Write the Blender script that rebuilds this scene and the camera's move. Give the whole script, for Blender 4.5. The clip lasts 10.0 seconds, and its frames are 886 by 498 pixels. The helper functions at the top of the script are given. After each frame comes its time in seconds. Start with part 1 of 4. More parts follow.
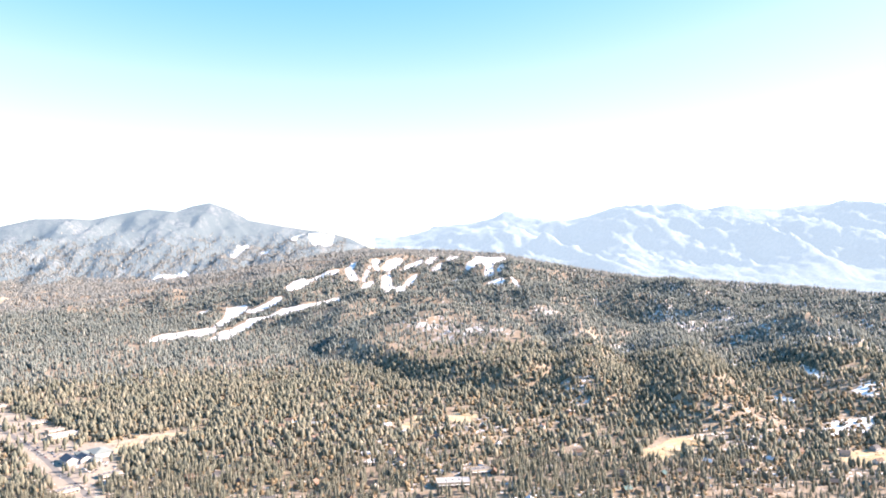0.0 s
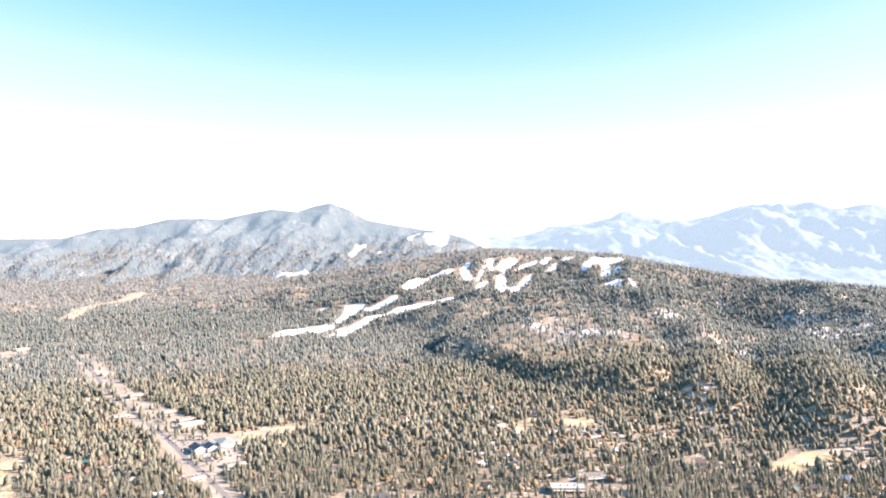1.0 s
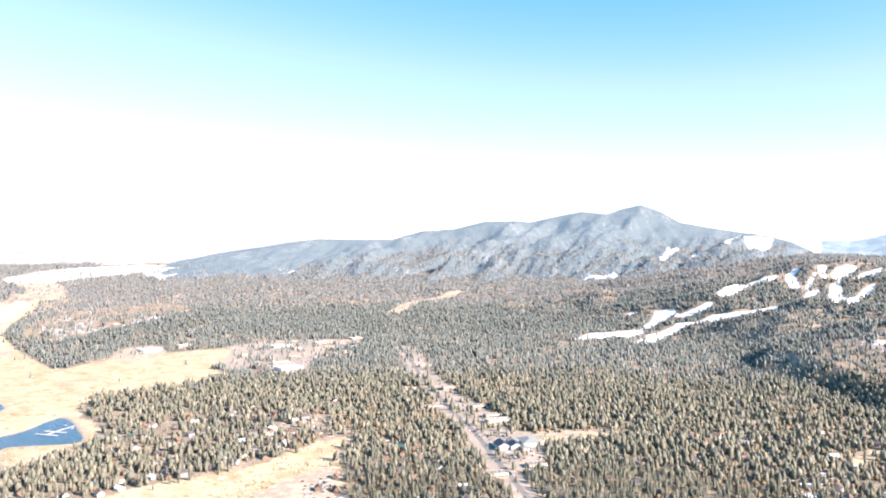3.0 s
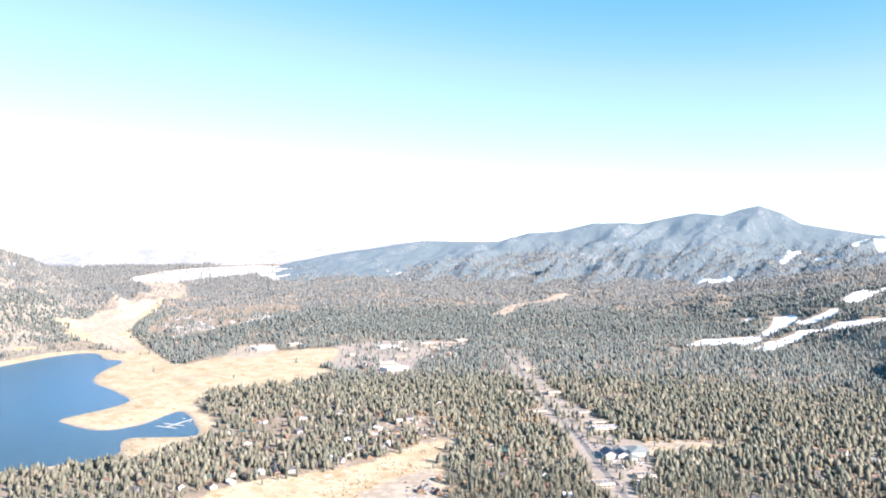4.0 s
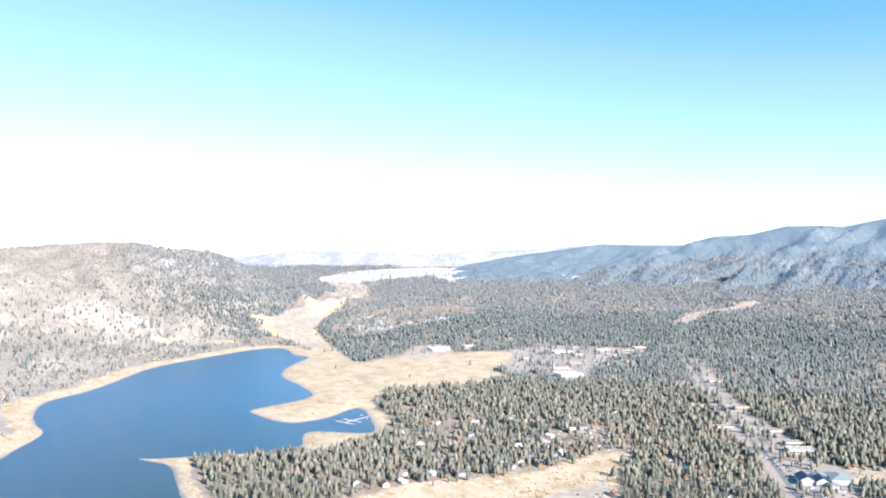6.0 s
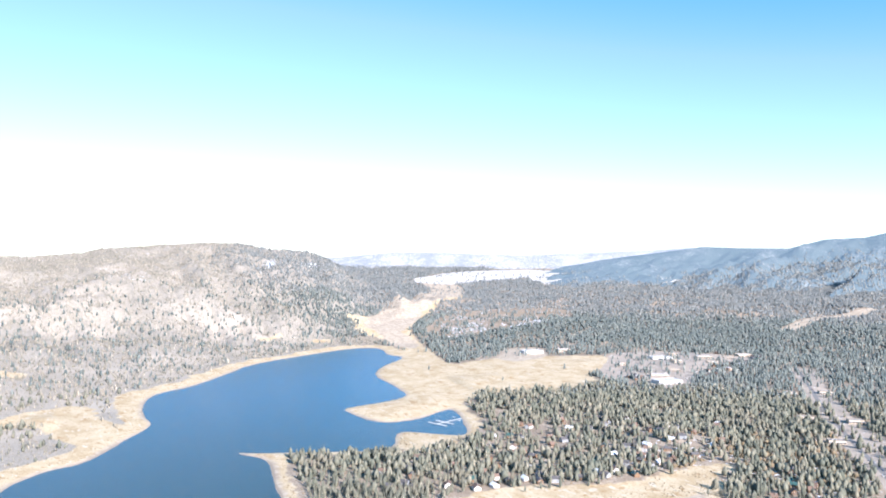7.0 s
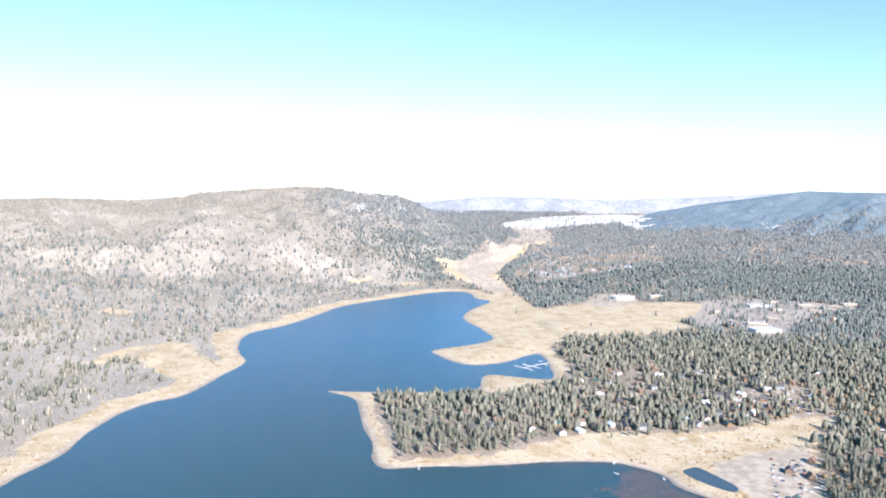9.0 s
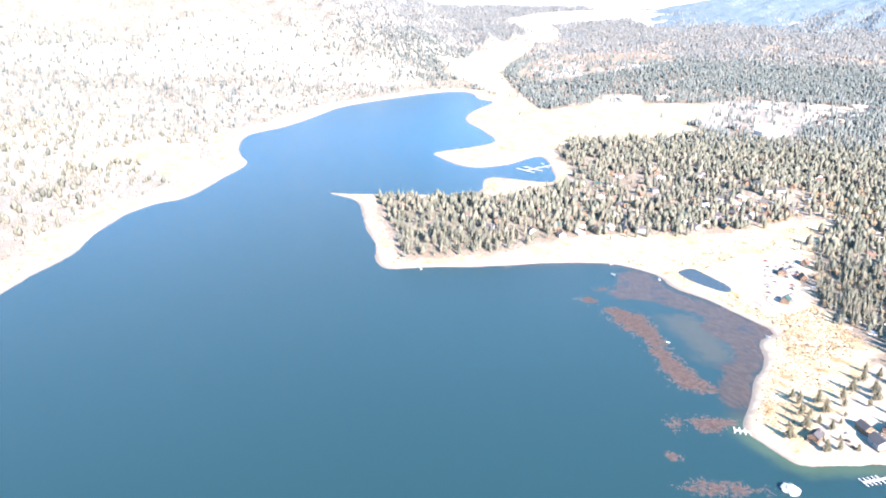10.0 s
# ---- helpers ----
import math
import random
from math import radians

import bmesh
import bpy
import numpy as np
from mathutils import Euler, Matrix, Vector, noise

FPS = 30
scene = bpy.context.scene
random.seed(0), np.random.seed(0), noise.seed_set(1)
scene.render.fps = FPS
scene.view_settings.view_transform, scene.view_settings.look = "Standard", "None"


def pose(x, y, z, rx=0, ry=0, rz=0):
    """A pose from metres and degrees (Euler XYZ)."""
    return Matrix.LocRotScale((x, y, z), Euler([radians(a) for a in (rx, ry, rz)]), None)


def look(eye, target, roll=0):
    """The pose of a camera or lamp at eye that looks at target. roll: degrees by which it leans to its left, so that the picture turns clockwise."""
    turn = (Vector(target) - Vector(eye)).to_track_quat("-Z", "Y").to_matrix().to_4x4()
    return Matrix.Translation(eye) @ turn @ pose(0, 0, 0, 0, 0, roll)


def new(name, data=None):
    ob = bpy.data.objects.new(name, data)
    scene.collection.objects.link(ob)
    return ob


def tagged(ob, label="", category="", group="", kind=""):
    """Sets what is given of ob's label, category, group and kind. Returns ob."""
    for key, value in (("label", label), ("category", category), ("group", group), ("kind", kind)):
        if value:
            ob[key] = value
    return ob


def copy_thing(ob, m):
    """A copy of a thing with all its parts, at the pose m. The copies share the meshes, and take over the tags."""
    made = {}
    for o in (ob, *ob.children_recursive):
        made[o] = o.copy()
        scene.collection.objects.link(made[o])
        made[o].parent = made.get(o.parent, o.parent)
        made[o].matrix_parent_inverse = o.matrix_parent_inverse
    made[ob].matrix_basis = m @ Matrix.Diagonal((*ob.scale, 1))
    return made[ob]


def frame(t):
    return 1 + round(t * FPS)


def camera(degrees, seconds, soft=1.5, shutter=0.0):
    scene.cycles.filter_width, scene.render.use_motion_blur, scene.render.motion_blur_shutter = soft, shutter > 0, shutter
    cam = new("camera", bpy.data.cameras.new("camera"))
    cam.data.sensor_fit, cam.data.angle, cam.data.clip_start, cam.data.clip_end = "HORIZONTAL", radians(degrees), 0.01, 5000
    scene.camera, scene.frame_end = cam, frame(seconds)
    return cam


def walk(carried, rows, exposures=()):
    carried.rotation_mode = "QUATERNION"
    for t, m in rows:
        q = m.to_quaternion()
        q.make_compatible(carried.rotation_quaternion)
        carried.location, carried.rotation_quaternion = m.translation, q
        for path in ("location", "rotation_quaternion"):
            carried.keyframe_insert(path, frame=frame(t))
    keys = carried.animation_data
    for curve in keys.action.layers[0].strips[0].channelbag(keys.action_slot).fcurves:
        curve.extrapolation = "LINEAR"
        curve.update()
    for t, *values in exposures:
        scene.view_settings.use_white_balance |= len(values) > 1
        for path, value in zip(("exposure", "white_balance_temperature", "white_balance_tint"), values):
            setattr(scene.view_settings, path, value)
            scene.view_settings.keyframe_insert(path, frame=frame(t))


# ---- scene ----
cam = camera(58.7, 10.0, soft=1.9)

# seconds, eye x y z in units of the plan, tilt, lean, bearing
FLIGHT = [
    (0.0, 0.0, 0.0, 220.0, -1.07, -0.79, 0.0),
    (0.5, -0.3, 3.6, 219.9, -1.01, -0.71, 3.91),
    (1.0, -0.5, 7.3, 219.8, -0.97, -0.65, 8.32),
    (1.5, -1.0, 11.9, 219.3, -0.89, -0.52, 13.41),
    (2.0, -1.6, 16.9, 218.7, -0.8, -0.39, 19.97),
    (2.5, -1.9, 23.5, 217.9, -0.67, -0.29, 26.47),
    (2.7, -2.1, 25.9, 217.6, -0.63, -0.26, 28.2),
    (3.8, -4.3, 36.1, 217.3, -0.43, -0.16, 36.89),
    (4.0, -5.0, 37.8, 217.3, -0.4, -0.13, 38.36),
    (4.5, -6.9, 41.4, 217.1, -0.32, -0.1, 41.26),
    (5.0, -8.8, 45.0, 216.9, -0.25, -0.07, 43.43),
    (5.5, -10.9, 48.6, 216.9, -0.2, 0.09, 47.54),
    (5.7, -11.8, 49.9, 216.9, -0.19, 0.12, 49.1),
    (7.0, -17.8, 57.1, 216.6, -0.07, 0.45, 58.02),
    (7.5, -19.9, 60.2, 216.6, -0.06, 0.6, 62.4),
    (8.0, -21.7, 63.1, 216.6, -0.05, 0.63, 64.48),
    (8.5, -24.0, 64.9, 216.2, -0.01, 0.57, 64.52),
    (8.7, -24.9, 65.5, 215.3, -0.55, 0.53, 64.52),
    (9.0, -26.2, 66.3, 213.5, -4.11, 0.47, 64.53),
    (9.2, -27.2, 67.0, 213.2, -7.4, 0.48, 64.55),
    (9.5, -29.0, 68.2, 213.2, -12.76, 0.5, 64.59),
    (10.0, -33.0, 69.4, 214.6, -18.56, 0.64, 64.53),
]
EXPOSURES = [(0.0, 1.8, 7050, 25), (2.0, 1.74, 6950, 24), (4.5, 1.47, 6200, 19), (7.5, 1.3, 5800, 17), (9.0, 1.24, 5800, 17), (9.5, 1.27, 5900, 19), (10.0, 2.02, 6050, 21)]
PLAN = 1.45
walk(cam, [(t, pose(x * PLAN, y * PLAN, z * PLAN, 90 + tilt, 0, bearing) @ pose(0, 0, 0, 0, 0, lean)) for t, x, y, z, tilt, lean, bearing in FLIGHT], EXPOSURES)

# ---- light ----
SUN_BEARING, SUN_HEIGHT = 88.0, 28.0
world = bpy.data.worlds.new("sky")
scene.world = world
world.use_nodes = True
wn = world.node_tree
sky = wn.nodes.new("ShaderNodeTexSky")
sky.sky_type, sky.sun_disc = "NISHITA", False
sky.sun_elevation, sky.sun_rotation = radians(SUN_HEIGHT), radians(SUN_BEARING)
sky.altitude, sky.air_density, sky.dust_density, sky.ozone_density = 2000, 1.05, 1.0, 1.0
clear = wn.nodes.new("ShaderNodeMix")
clear.data_type, clear.blend_type = "RGBA", "MULTIPLY"
clear.inputs[0].default_value, clear.inputs[7].default_value = 1.0, (0.89, 0.985, 1.08, 1)
# thin mountain air: the high sky keeps less red
split, join = wn.nodes.new("ShaderNodeSeparateColor"), wn.nodes.new("ShaderNodeCombineColor")
power, scale, least = (wn.nodes.new("ShaderNodeMath") for _ in range(3))
power.operation, scale.operation, least.operation = "POWER", "MULTIPLY", "MINIMUM"
power.inputs[1].default_value, scale.inputs[1].default_value = 2.5, 0.34
wn.links.new(sky.outputs[0], split.inputs[0])
wn.links.new(split.outputs[0], power.inputs[0])
wn.links.new(power.outputs[0], scale.inputs[0])
wn.links.new(scale.outputs[0], least.inputs[0])
wn.links.new(split.outputs[0], least.inputs[1])
wn.links.new(least.outputs[0], join.inputs[0])
wn.links.new(split.outputs[1], join.inputs[1])
wn.links.new(split.outputs[2], join.inputs[2])
wn.links.new(join.outputs[0], clear.inputs[6])
wn.links.new(clear.outputs[2], wn.nodes["Background"].inputs[0])
wn.nodes["Background"].inputs[1].default_value = 0.096
sun = new("sun", bpy.data.lights.new("sun", "SUN"))
sun.data.energy, sun.data.angle, sun.data.color = 4.9, radians(0.53), (1.0, 0.905, 0.775)
sun_way = Vector((math.sin(radians(SUN_BEARING)) * math.cos(radians(SUN_HEIGHT)), math.cos(radians(SUN_BEARING)) * math.cos(radians(SUN_HEIGHT)), math.sin(radians(SUN_HEIGHT))))
sun.matrix_world = look(sun_way * 1000, (0, 0, 0))


# ---- materials ----
class Nodes:
    """A short hand for node materials."""

    def __init__(self, name):
        self.mat = bpy.data.materials.new(name)
        self.mat.use_nodes = True
        self.tree = self.mat.node_tree
        self.bsdf = self.tree.nodes["Principled BSDF"]

    def put(self, socket, value):
        if isinstance(value, bpy.types.NodeSocket):
            self.tree.links.new(value, socket)
        else:
            socket.default_value = value if not isinstance(value, tuple) or len(value) != 3 or socket.type != "RGBA" else (*value, 1)

    def place(self):
        return self.tree.nodes.new("ShaderNodeTexCoord").outputs["Object"]

    def attr(self, name):
        n = self.tree.nodes.new("ShaderNodeAttribute")
        n.attribute_name = name
        return n.outputs["Fac"]

    def noise(self, size, detail=4.0, rough=0.55, vector=None, stretch=None):
        n = self.tree.nodes.new("ShaderNodeTexNoise")
        v = vector or self.place()
        if stretch:
            m = self.tree.nodes.new("ShaderNodeMapping")
            m.inputs["Scale"].default_value = stretch
            self.tree.links.new(v, m.inputs[0])
            v = m.outputs[0]
        self.tree.links.new(v, n.inputs["Vector"])
        n.inputs["Scale"].default_value, n.inputs["Detail"].default_value, n.inputs["Roughness"].default_value = 1 / size, detail, rough
        return n.outputs[0]

    def math(self, op, a, b=0.0, c=0.0):
        n = self.tree.nodes.new("ShaderNodeMath")
        n.operation = op
        for s, v in zip(n.inputs, (a, b, c)):
            self.put(s, v)
        return n.outputs[0]

    def step(self, value, low, high):
        n = self.tree.nodes.new("ShaderNodeMapRange")
        n.interpolation_type = "SMOOTHSTEP"
        self.put(n.inputs[0], value)
        n.inputs[1].default_value, n.inputs[2].default_value = low, high
        return n.outputs[0]

    def mix(self, fac, a, b):
        n = self.tree.nodes.new("ShaderNodeMix")
        n.data_type = "RGBA"
        self.put(n.inputs[0], fac)
        self.put(n.inputs[6], a)
        self.put(n.inputs[7], b)
        return n.outputs[2]

    def island(self):
        return self.tree.nodes.new("ShaderNodeNewGeometry").outputs["Random Per Island"]

    def each(self):
        return self.tree.nodes.new("ShaderNodeObjectInfo").outputs["Random"]

    def bump(self, height, strength, distance):
        n = self.tree.nodes.new("ShaderNodeBump")
        self.put(n.inputs["Height"], height)
        n.inputs["Strength"].default_value, n.inputs["Distance"].default_value = strength, distance
        self.tree.links.new(n.outputs[0], self.bsdf.inputs["Normal"])

    def done(self, color, rough=0.8, metal=0.0, spec=0.5):
        self.put(self.bsdf.inputs["Base Color"], color)
        self.put(self.bsdf.inputs["Roughness"], rough)
        self.bsdf.inputs["Metallic"].default_value = metal
        self.bsdf.inputs["Specular IOR Level"].default_value = spec
        return self.mat


def ground_material():
    n = Nodes("ground")
    wob = n.math("SUBTRACT", n.noise(30, 6, 0.65), 0.5)
    wide = n.math("ADD", wob, n.math("MULTIPLY", n.math("SUBTRACT", n.noise(85, 4, 0.6), 0.5), 0.9))
    fine = n.noise(3.0, 5, 0.7)
    blot = n.noise(70, 4, 0.6)
    soil = n.mix(n.step(blot, 0.35, 0.65), (0.29, 0.235, 0.18), (0.42, 0.355, 0.285))
    soil = n.mix(n.step(fine, 0.42, 0.62), soil, (0.22, 0.165, 0.115))
    dry = n.mix(n.step(fine, 0.42, 0.6), (0.37, 0.335, 0.285), (0.25, 0.225, 0.187))
    dry = n.mix(n.step(n.noise(240, 4, 0.6), 0.48, 0.64), dry, (0.4, 0.355, 0.3))
    soil = n.mix(n.attr("dry"), soil, dry)
    # old snow left between the trees
    rest = n.math("ADD", n.math("MULTIPLY", n.noise(9, 5, 0.7), 0.7), n.math("MULTIPLY", n.noise(160, 2, 0.5), 0.3))
    rest = n.math("ADD", rest, n.math("MULTIPLY", n.attr("frost"), 0.085))
    rest = n.math("SUBTRACT", rest, n.math("MULTIPLY", n.attr("dry"), 0.09))
    soil = n.mix(n.step(rest, 0.615, 0.65), soil, (0.8, 0.83, 0.88))
    # bare brush slopes
    brush = n.mix(n.step(fine, 0.4, 0.6), (0.35, 0.275, 0.2), (0.24, 0.19, 0.14))
    brush = n.mix(n.step(n.math("ADD", n.math("MULTIPLY", n.noise(11, 9, 0.8), 0.7), n.math("MULTIPLY", n.noise(120, 3, 0.5), 0.3)), 0.54, 0.575), brush, (0.72, 0.75, 0.8))
    color = n.mix(n.step(n.math("ADD", n.attr("bare"), n.math("MULTIPLY", wide, 60)), -6, 6), soil, brush)
    # dry grass
    hay = n.mix(n.step(n.noise(45, 5, 0.65), 0.35, 0.62), (0.45, 0.345, 0.21), (0.56, 0.46, 0.315))
    hay = n.mix(n.step(fine, 0.5, 0.7), hay, (0.3, 0.21, 0.115))
    hay = n.mix(n.step(n.noise(22, 4, 0.6, stretch=(1, 3, 1)), 0.58, 0.66), hay, (0.56, 0.49, 0.38))
    hay = n.mix(n.step(n.noise(16, 5, 0.7), 0.56, 0.64), hay, (0.36, 0.24, 0.12))
    color = n.mix(n.step(n.math("ADD", n.attr("grass"), n.math("MULTIPLY", wide, 34)), -2, 3), color, hay)
    # sand and dried mud along the lake
    sand = n.mix(n.step(n.noise(12, 5, 0.65), 0.4, 0.6), (0.36, 0.295, 0.225), (0.49, 0.41, 0.32))
    strand = n.math("SUBTRACT", n.math("ADD", n.attr("shore"), n.math("MULTIPLY", wob, 14)), 5.0)
    color = n.mix(n.step(n.math("ADD", n.attr("sand"), n.math("MULTIPLY", wob, 38)), -3, 3), color, sand)
    color = n.mix(n.math("SUBTRACT", 1.0, n.step(strand, -3, 4)), color, sand)
    wet = n.math("SUBTRACT", 1.0, n.step(n.math("ADD", n.attr("shore"), n.math("MULTIPLY", wob, 4)), 0.5, 3.0))
    color = n.mix(wet, color, (0.3, 0.25, 0.2))
    # white crust on the dry lake
    crust = n.mix(n.noise(60, 5, 0.6), (0.42, 0.39, 0.35), (0.66, 0.64, 0.61))
    color = n.mix(n.step(n.math("ADD", n.attr("alkali"), n.math("MULTIPLY", wide, 70)), -3, 3), color, crust)
    # paved strips
    paved = n.mix(n.noise(25, 4, 0.6), (0.28, 0.235, 0.19), (0.46, 0.39, 0.325))
    paved = n.mix(n.step(n.noise(7, 4, 0.7), 0.63, 0.66), paved, (0.7, 0.7, 0.7))
    color = n.mix(n.step(n.math("ADD", n.attr("paved"), n.math("MULTIPLY", wob, 10)), -1, 1), color, paved)
    tar = n.mix(n.noise(8, 4, 0.6), (0.17, 0.165, 0.16), (0.24, 0.23, 0.22))
    color = n.mix(n.step(n.math("ADD", n.attr("asphalt"), n.math("MULTIPLY", wob, 2)), -0.6, 0.6), color, tar)
    # groomed runs and snow fields
    white = n.mix(n.noise(20, 4, 0.6), (0.8, 0.83, 0.88), (0.9, 0.91, 0.93))
    white = n.mix(n.step(n.noise(18, 6, 0.75), 0.58, 0.66), white, (0.42, 0.35, 0.27))
    color = n.mix(n.step(n.math("ADD", n.attr("snow"), n.math("MULTIPLY", n.math("SUBTRACT", n.noise(13, 8, 0.8), 0.5), 24)), -1.5, 1.5), color, white)
    n.bump(n.noise(5, 6, 0.7), 0.5, 0.8)
    return n.done(color, 0.95, spec=0.2)


def water_material():
    n = Nodes("lake_water")
    wob = n.math("SUBTRACT", n.noise(16, 6, 0.7), 0.5)
    rag = n.math("SUBTRACT", n.noise(4, 6, 0.78), 0.5)
    both = n.math("ADD", wob, rag)
    deep = n.mix(n.noise(180, 3, 0.5), (0.013, 0.103, 0.18), (0.016, 0.112, 0.192))
    deep = n.mix(n.step(n.math("ADD", n.attr("shoal"), n.math("MULTIPLY", wob, 40)), -55, 30), deep, (0.03, 0.06, 0.054))
    deep = n.mix(n.attr("green"), deep, (0.019, 0.055, 0.062))
    # silt and green shallows seen through clear water
    deep = n.mix(n.step(n.math("ADD", n.attr("silt"), n.math("MULTIPLY", wob, 34)), -9, 12), deep, (0.072, 0.078, 0.064))
    shallow = n.math("MULTIPLY", n.math("SUBTRACT", 1.0, n.step(n.math("ADD", n.attr("rim"), n.math("MULTIPLY", wob, 12)), 1.0, 13.0)), 0.75)
    deep = n.mix(shallow, deep, n.mix(n.step(n.attr("shoal"), -6, 20), (0.05, 0.052, 0.046), (0.08, 0.12, 0.07)))
    # dark weed growing on the bed
    bed = n.mix(n.step(n.noise(9, 6, 0.75, stretch=(1, 2.6, 1)), 0.35, 0.65), (0.066, 0.042, 0.031), (0.12, 0.084, 0.062))
    bed = n.mix(n.step(n.noise(26, 4, 0.65), 0.54, 0.66), bed, (0.05, 0.05, 0.054))
    deep = n.mix(n.math("MULTIPLY", n.step(n.math("ADD", n.attr("bed"), n.math("ADD", n.math("MULTIPLY", wob, 22), n.math("MULTIPLY", rag, 9))), -2.5, 2.0), 0.88), deep, bed)
    # mats floating on top, thin at their edges
    mat_of = n.mix(n.step(n.noise(6, 6, 0.75, stretch=(2.4, 1, 1)), 0.36, 0.62), (0.075, 0.052, 0.045), (0.16, 0.118, 0.104))
    mat_of = n.mix(n.step(n.noise(1.6, 4, 0.7), 0.56, 0.62), mat_of, (0.055, 0.038, 0.04))
    reach = n.math("ADD", n.attr("weed"), n.math("ADD", n.math("MULTIPLY", wob, 30), n.math("MULTIPLY", rag, 24)))
    weed = n.step(reach, -0.5, 0.5)
    mat_of = n.mix(n.math("MULTIPLY", n.math("SUBTRACT", 1.0, n.step(reach, 0.4, 1.3)), 0.5), mat_of, (0.2, 0.175, 0.16))
    color = n.mix(weed, deep, mat_of)
    n.bump(n.math("ADD", n.noise(2.5, 4, 0.6, stretch=(1, 2.2, 1)), n.noise(0.7, 3, 0.6)), 0.45, 0.4)
    mat = n.done(color, n.math("ADD", 0.2, n.math("MULTIPLY", weed, 0.45)), spec=0.5)
    n.put(n.bsdf.inputs["Specular IOR Level"], n.math("SUBTRACT", 0.25, n.math("MULTIPLY", weed, 0.2)))
    return mat


def foliage_material(name, a, b, c):
    n = Nodes(name)
    tone = n.mix(n.step(n.island(), 0.0, 1.0), a, b)
    tone = n.mix(n.step(n.noise(55, 4, 0.6), 0.45, 0.7), tone, c)
    tone = n.mix(n.step(n.math("FRACT", n.math("MULTIPLY", n.island(), 37.0)), 0.9, 0.93), tone, tuple(1.5 * v for v in c))
    tone = n.mix(n.math("MULTIPLY", n.step(n.noise(0.9, 3, 0.7), 0.4, 0.65), 0.5), tone, b)
    tone = n.mix(n.math("MULTIPLY", n.step(n.noise(7, 2, 0.5), 0.45, 0.6), 0.3), tone, tuple(0.62 * v for v in a))
    mat = n.done(tone, 0.85, spec=0.15)
    thin, blend = n.tree.nodes.new("ShaderNodeBsdfTranslucent"), n.tree.nodes.new("ShaderNodeMixShader")
    n.put(thin.inputs[0], tone)
    blend.inputs[0].default_value = 0.25
    n.tree.links.new(n.bsdf.outputs[0], blend.inputs[1])
    n.tree.links.new(thin.outputs[0], blend.inputs[2])
    n.tree.links.new(blend.outputs[0], n.tree.nodes["Material Output"].inputs[0])
    return mat


def range_material(name, rock, forest, snow_from, haze_glow, air=(0.68, 0.83, 1.0), trees=(0.44, 0.57)):
    n = Nodes(name)
    z = n.tree.nodes.new("ShaderNodeSeparateXYZ")
    n.tree.links.new(n.place(), z.inputs[0])
    grain = n.math("ADD", n.math("MULTIPLY", n.noise(16, 6, 0.85), 0.6), n.math("MULTIPLY", n.noise(170, 6, 0.7), 0.4))
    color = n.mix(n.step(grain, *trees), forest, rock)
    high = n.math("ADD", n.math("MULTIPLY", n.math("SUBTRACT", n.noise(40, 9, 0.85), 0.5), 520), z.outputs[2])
    # snow kept a mid grey, for low contrast with the range
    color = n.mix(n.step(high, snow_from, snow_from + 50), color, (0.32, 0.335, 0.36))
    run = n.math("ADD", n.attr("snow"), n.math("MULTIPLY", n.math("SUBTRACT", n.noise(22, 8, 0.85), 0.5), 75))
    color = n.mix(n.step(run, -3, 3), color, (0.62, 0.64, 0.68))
    # bluish emission stands in for the haze between eye and range
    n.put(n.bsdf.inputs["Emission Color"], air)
    n.bsdf.inputs["Emission Strength"].default_value = haze_glow
    n.bump(n.noise(26, 8, 0.8), 0.6, 8)
    return n.done(color, 0.95, spec=0.1)


GROUND = ground_material()
WATER = water_material()
PINE = foliage_material("pine_needles", (0.13, 0.148, 0.118), (0.276, 0.27, 0.205), (0.25, 0.23, 0.176))
SCRUB = foliage_material("grey_brush", (0.225, 0.215, 0.175), (0.42, 0.385, 0.31), (0.42, 0.365, 0.295))
# FAR_ROCK's rock and forest are blued as well, haze put into base colours
FAR_ROCK = range_material("hazy_snowy_range", (0.13, 0.15, 0.17), (0.08, 0.11, 0.14), 500, 0.235, (0.62, 0.85, 1.0))
PEAK_ROCK = range_material("hazy_wooded_range", (0.19, 0.187, 0.178), (0.065, 0.08, 0.078), 640, 0.14, (0.52, 0.77, 1.0), (0.51, 0.62))
EAST_ROCK = range_material("hazy_desert_hills", (0.36, 0.34, 0.33), (0.2, 0.21, 0.22), 300, 0.1)
# the next two are PINE paled and blued: distance haze put into the colour
MILD_HAZE_PINE = foliage_material("mild_haze_pine_needles", (0.13, 0.165, 0.163), (0.242, 0.272, 0.248), (0.226, 0.236, 0.212))
HAZY_PINE = foliage_material("hazy_pine_needles", (0.2, 0.225, 0.225), (0.295, 0.31, 0.3), (0.285, 0.28, 0.255))
BRUSH = foliage_material("tan_brush", (0.19, 0.15, 0.095), (0.33, 0.26, 0.165), (0.24, 0.185, 0.125))
OLIVE = foliage_material("olive_pine_needles", (0.12, 0.118, 0.08), (0.22, 0.2, 0.135), (0.2, 0.17, 0.115))
OCHRE = foliage_material("ochre_brush", (0.24, 0.16, 0.08), (0.36, 0.255, 0.13), (0.3, 0.2, 0.1))
BARK = Nodes("pine_bark").done((0.16, 0.1, 0.07), 0.9)

# ---- the lie of the land ----
# The plan is drawn in units of PLAN metres; world() sets it into the world and draws the far country in.
EYE = 220.0

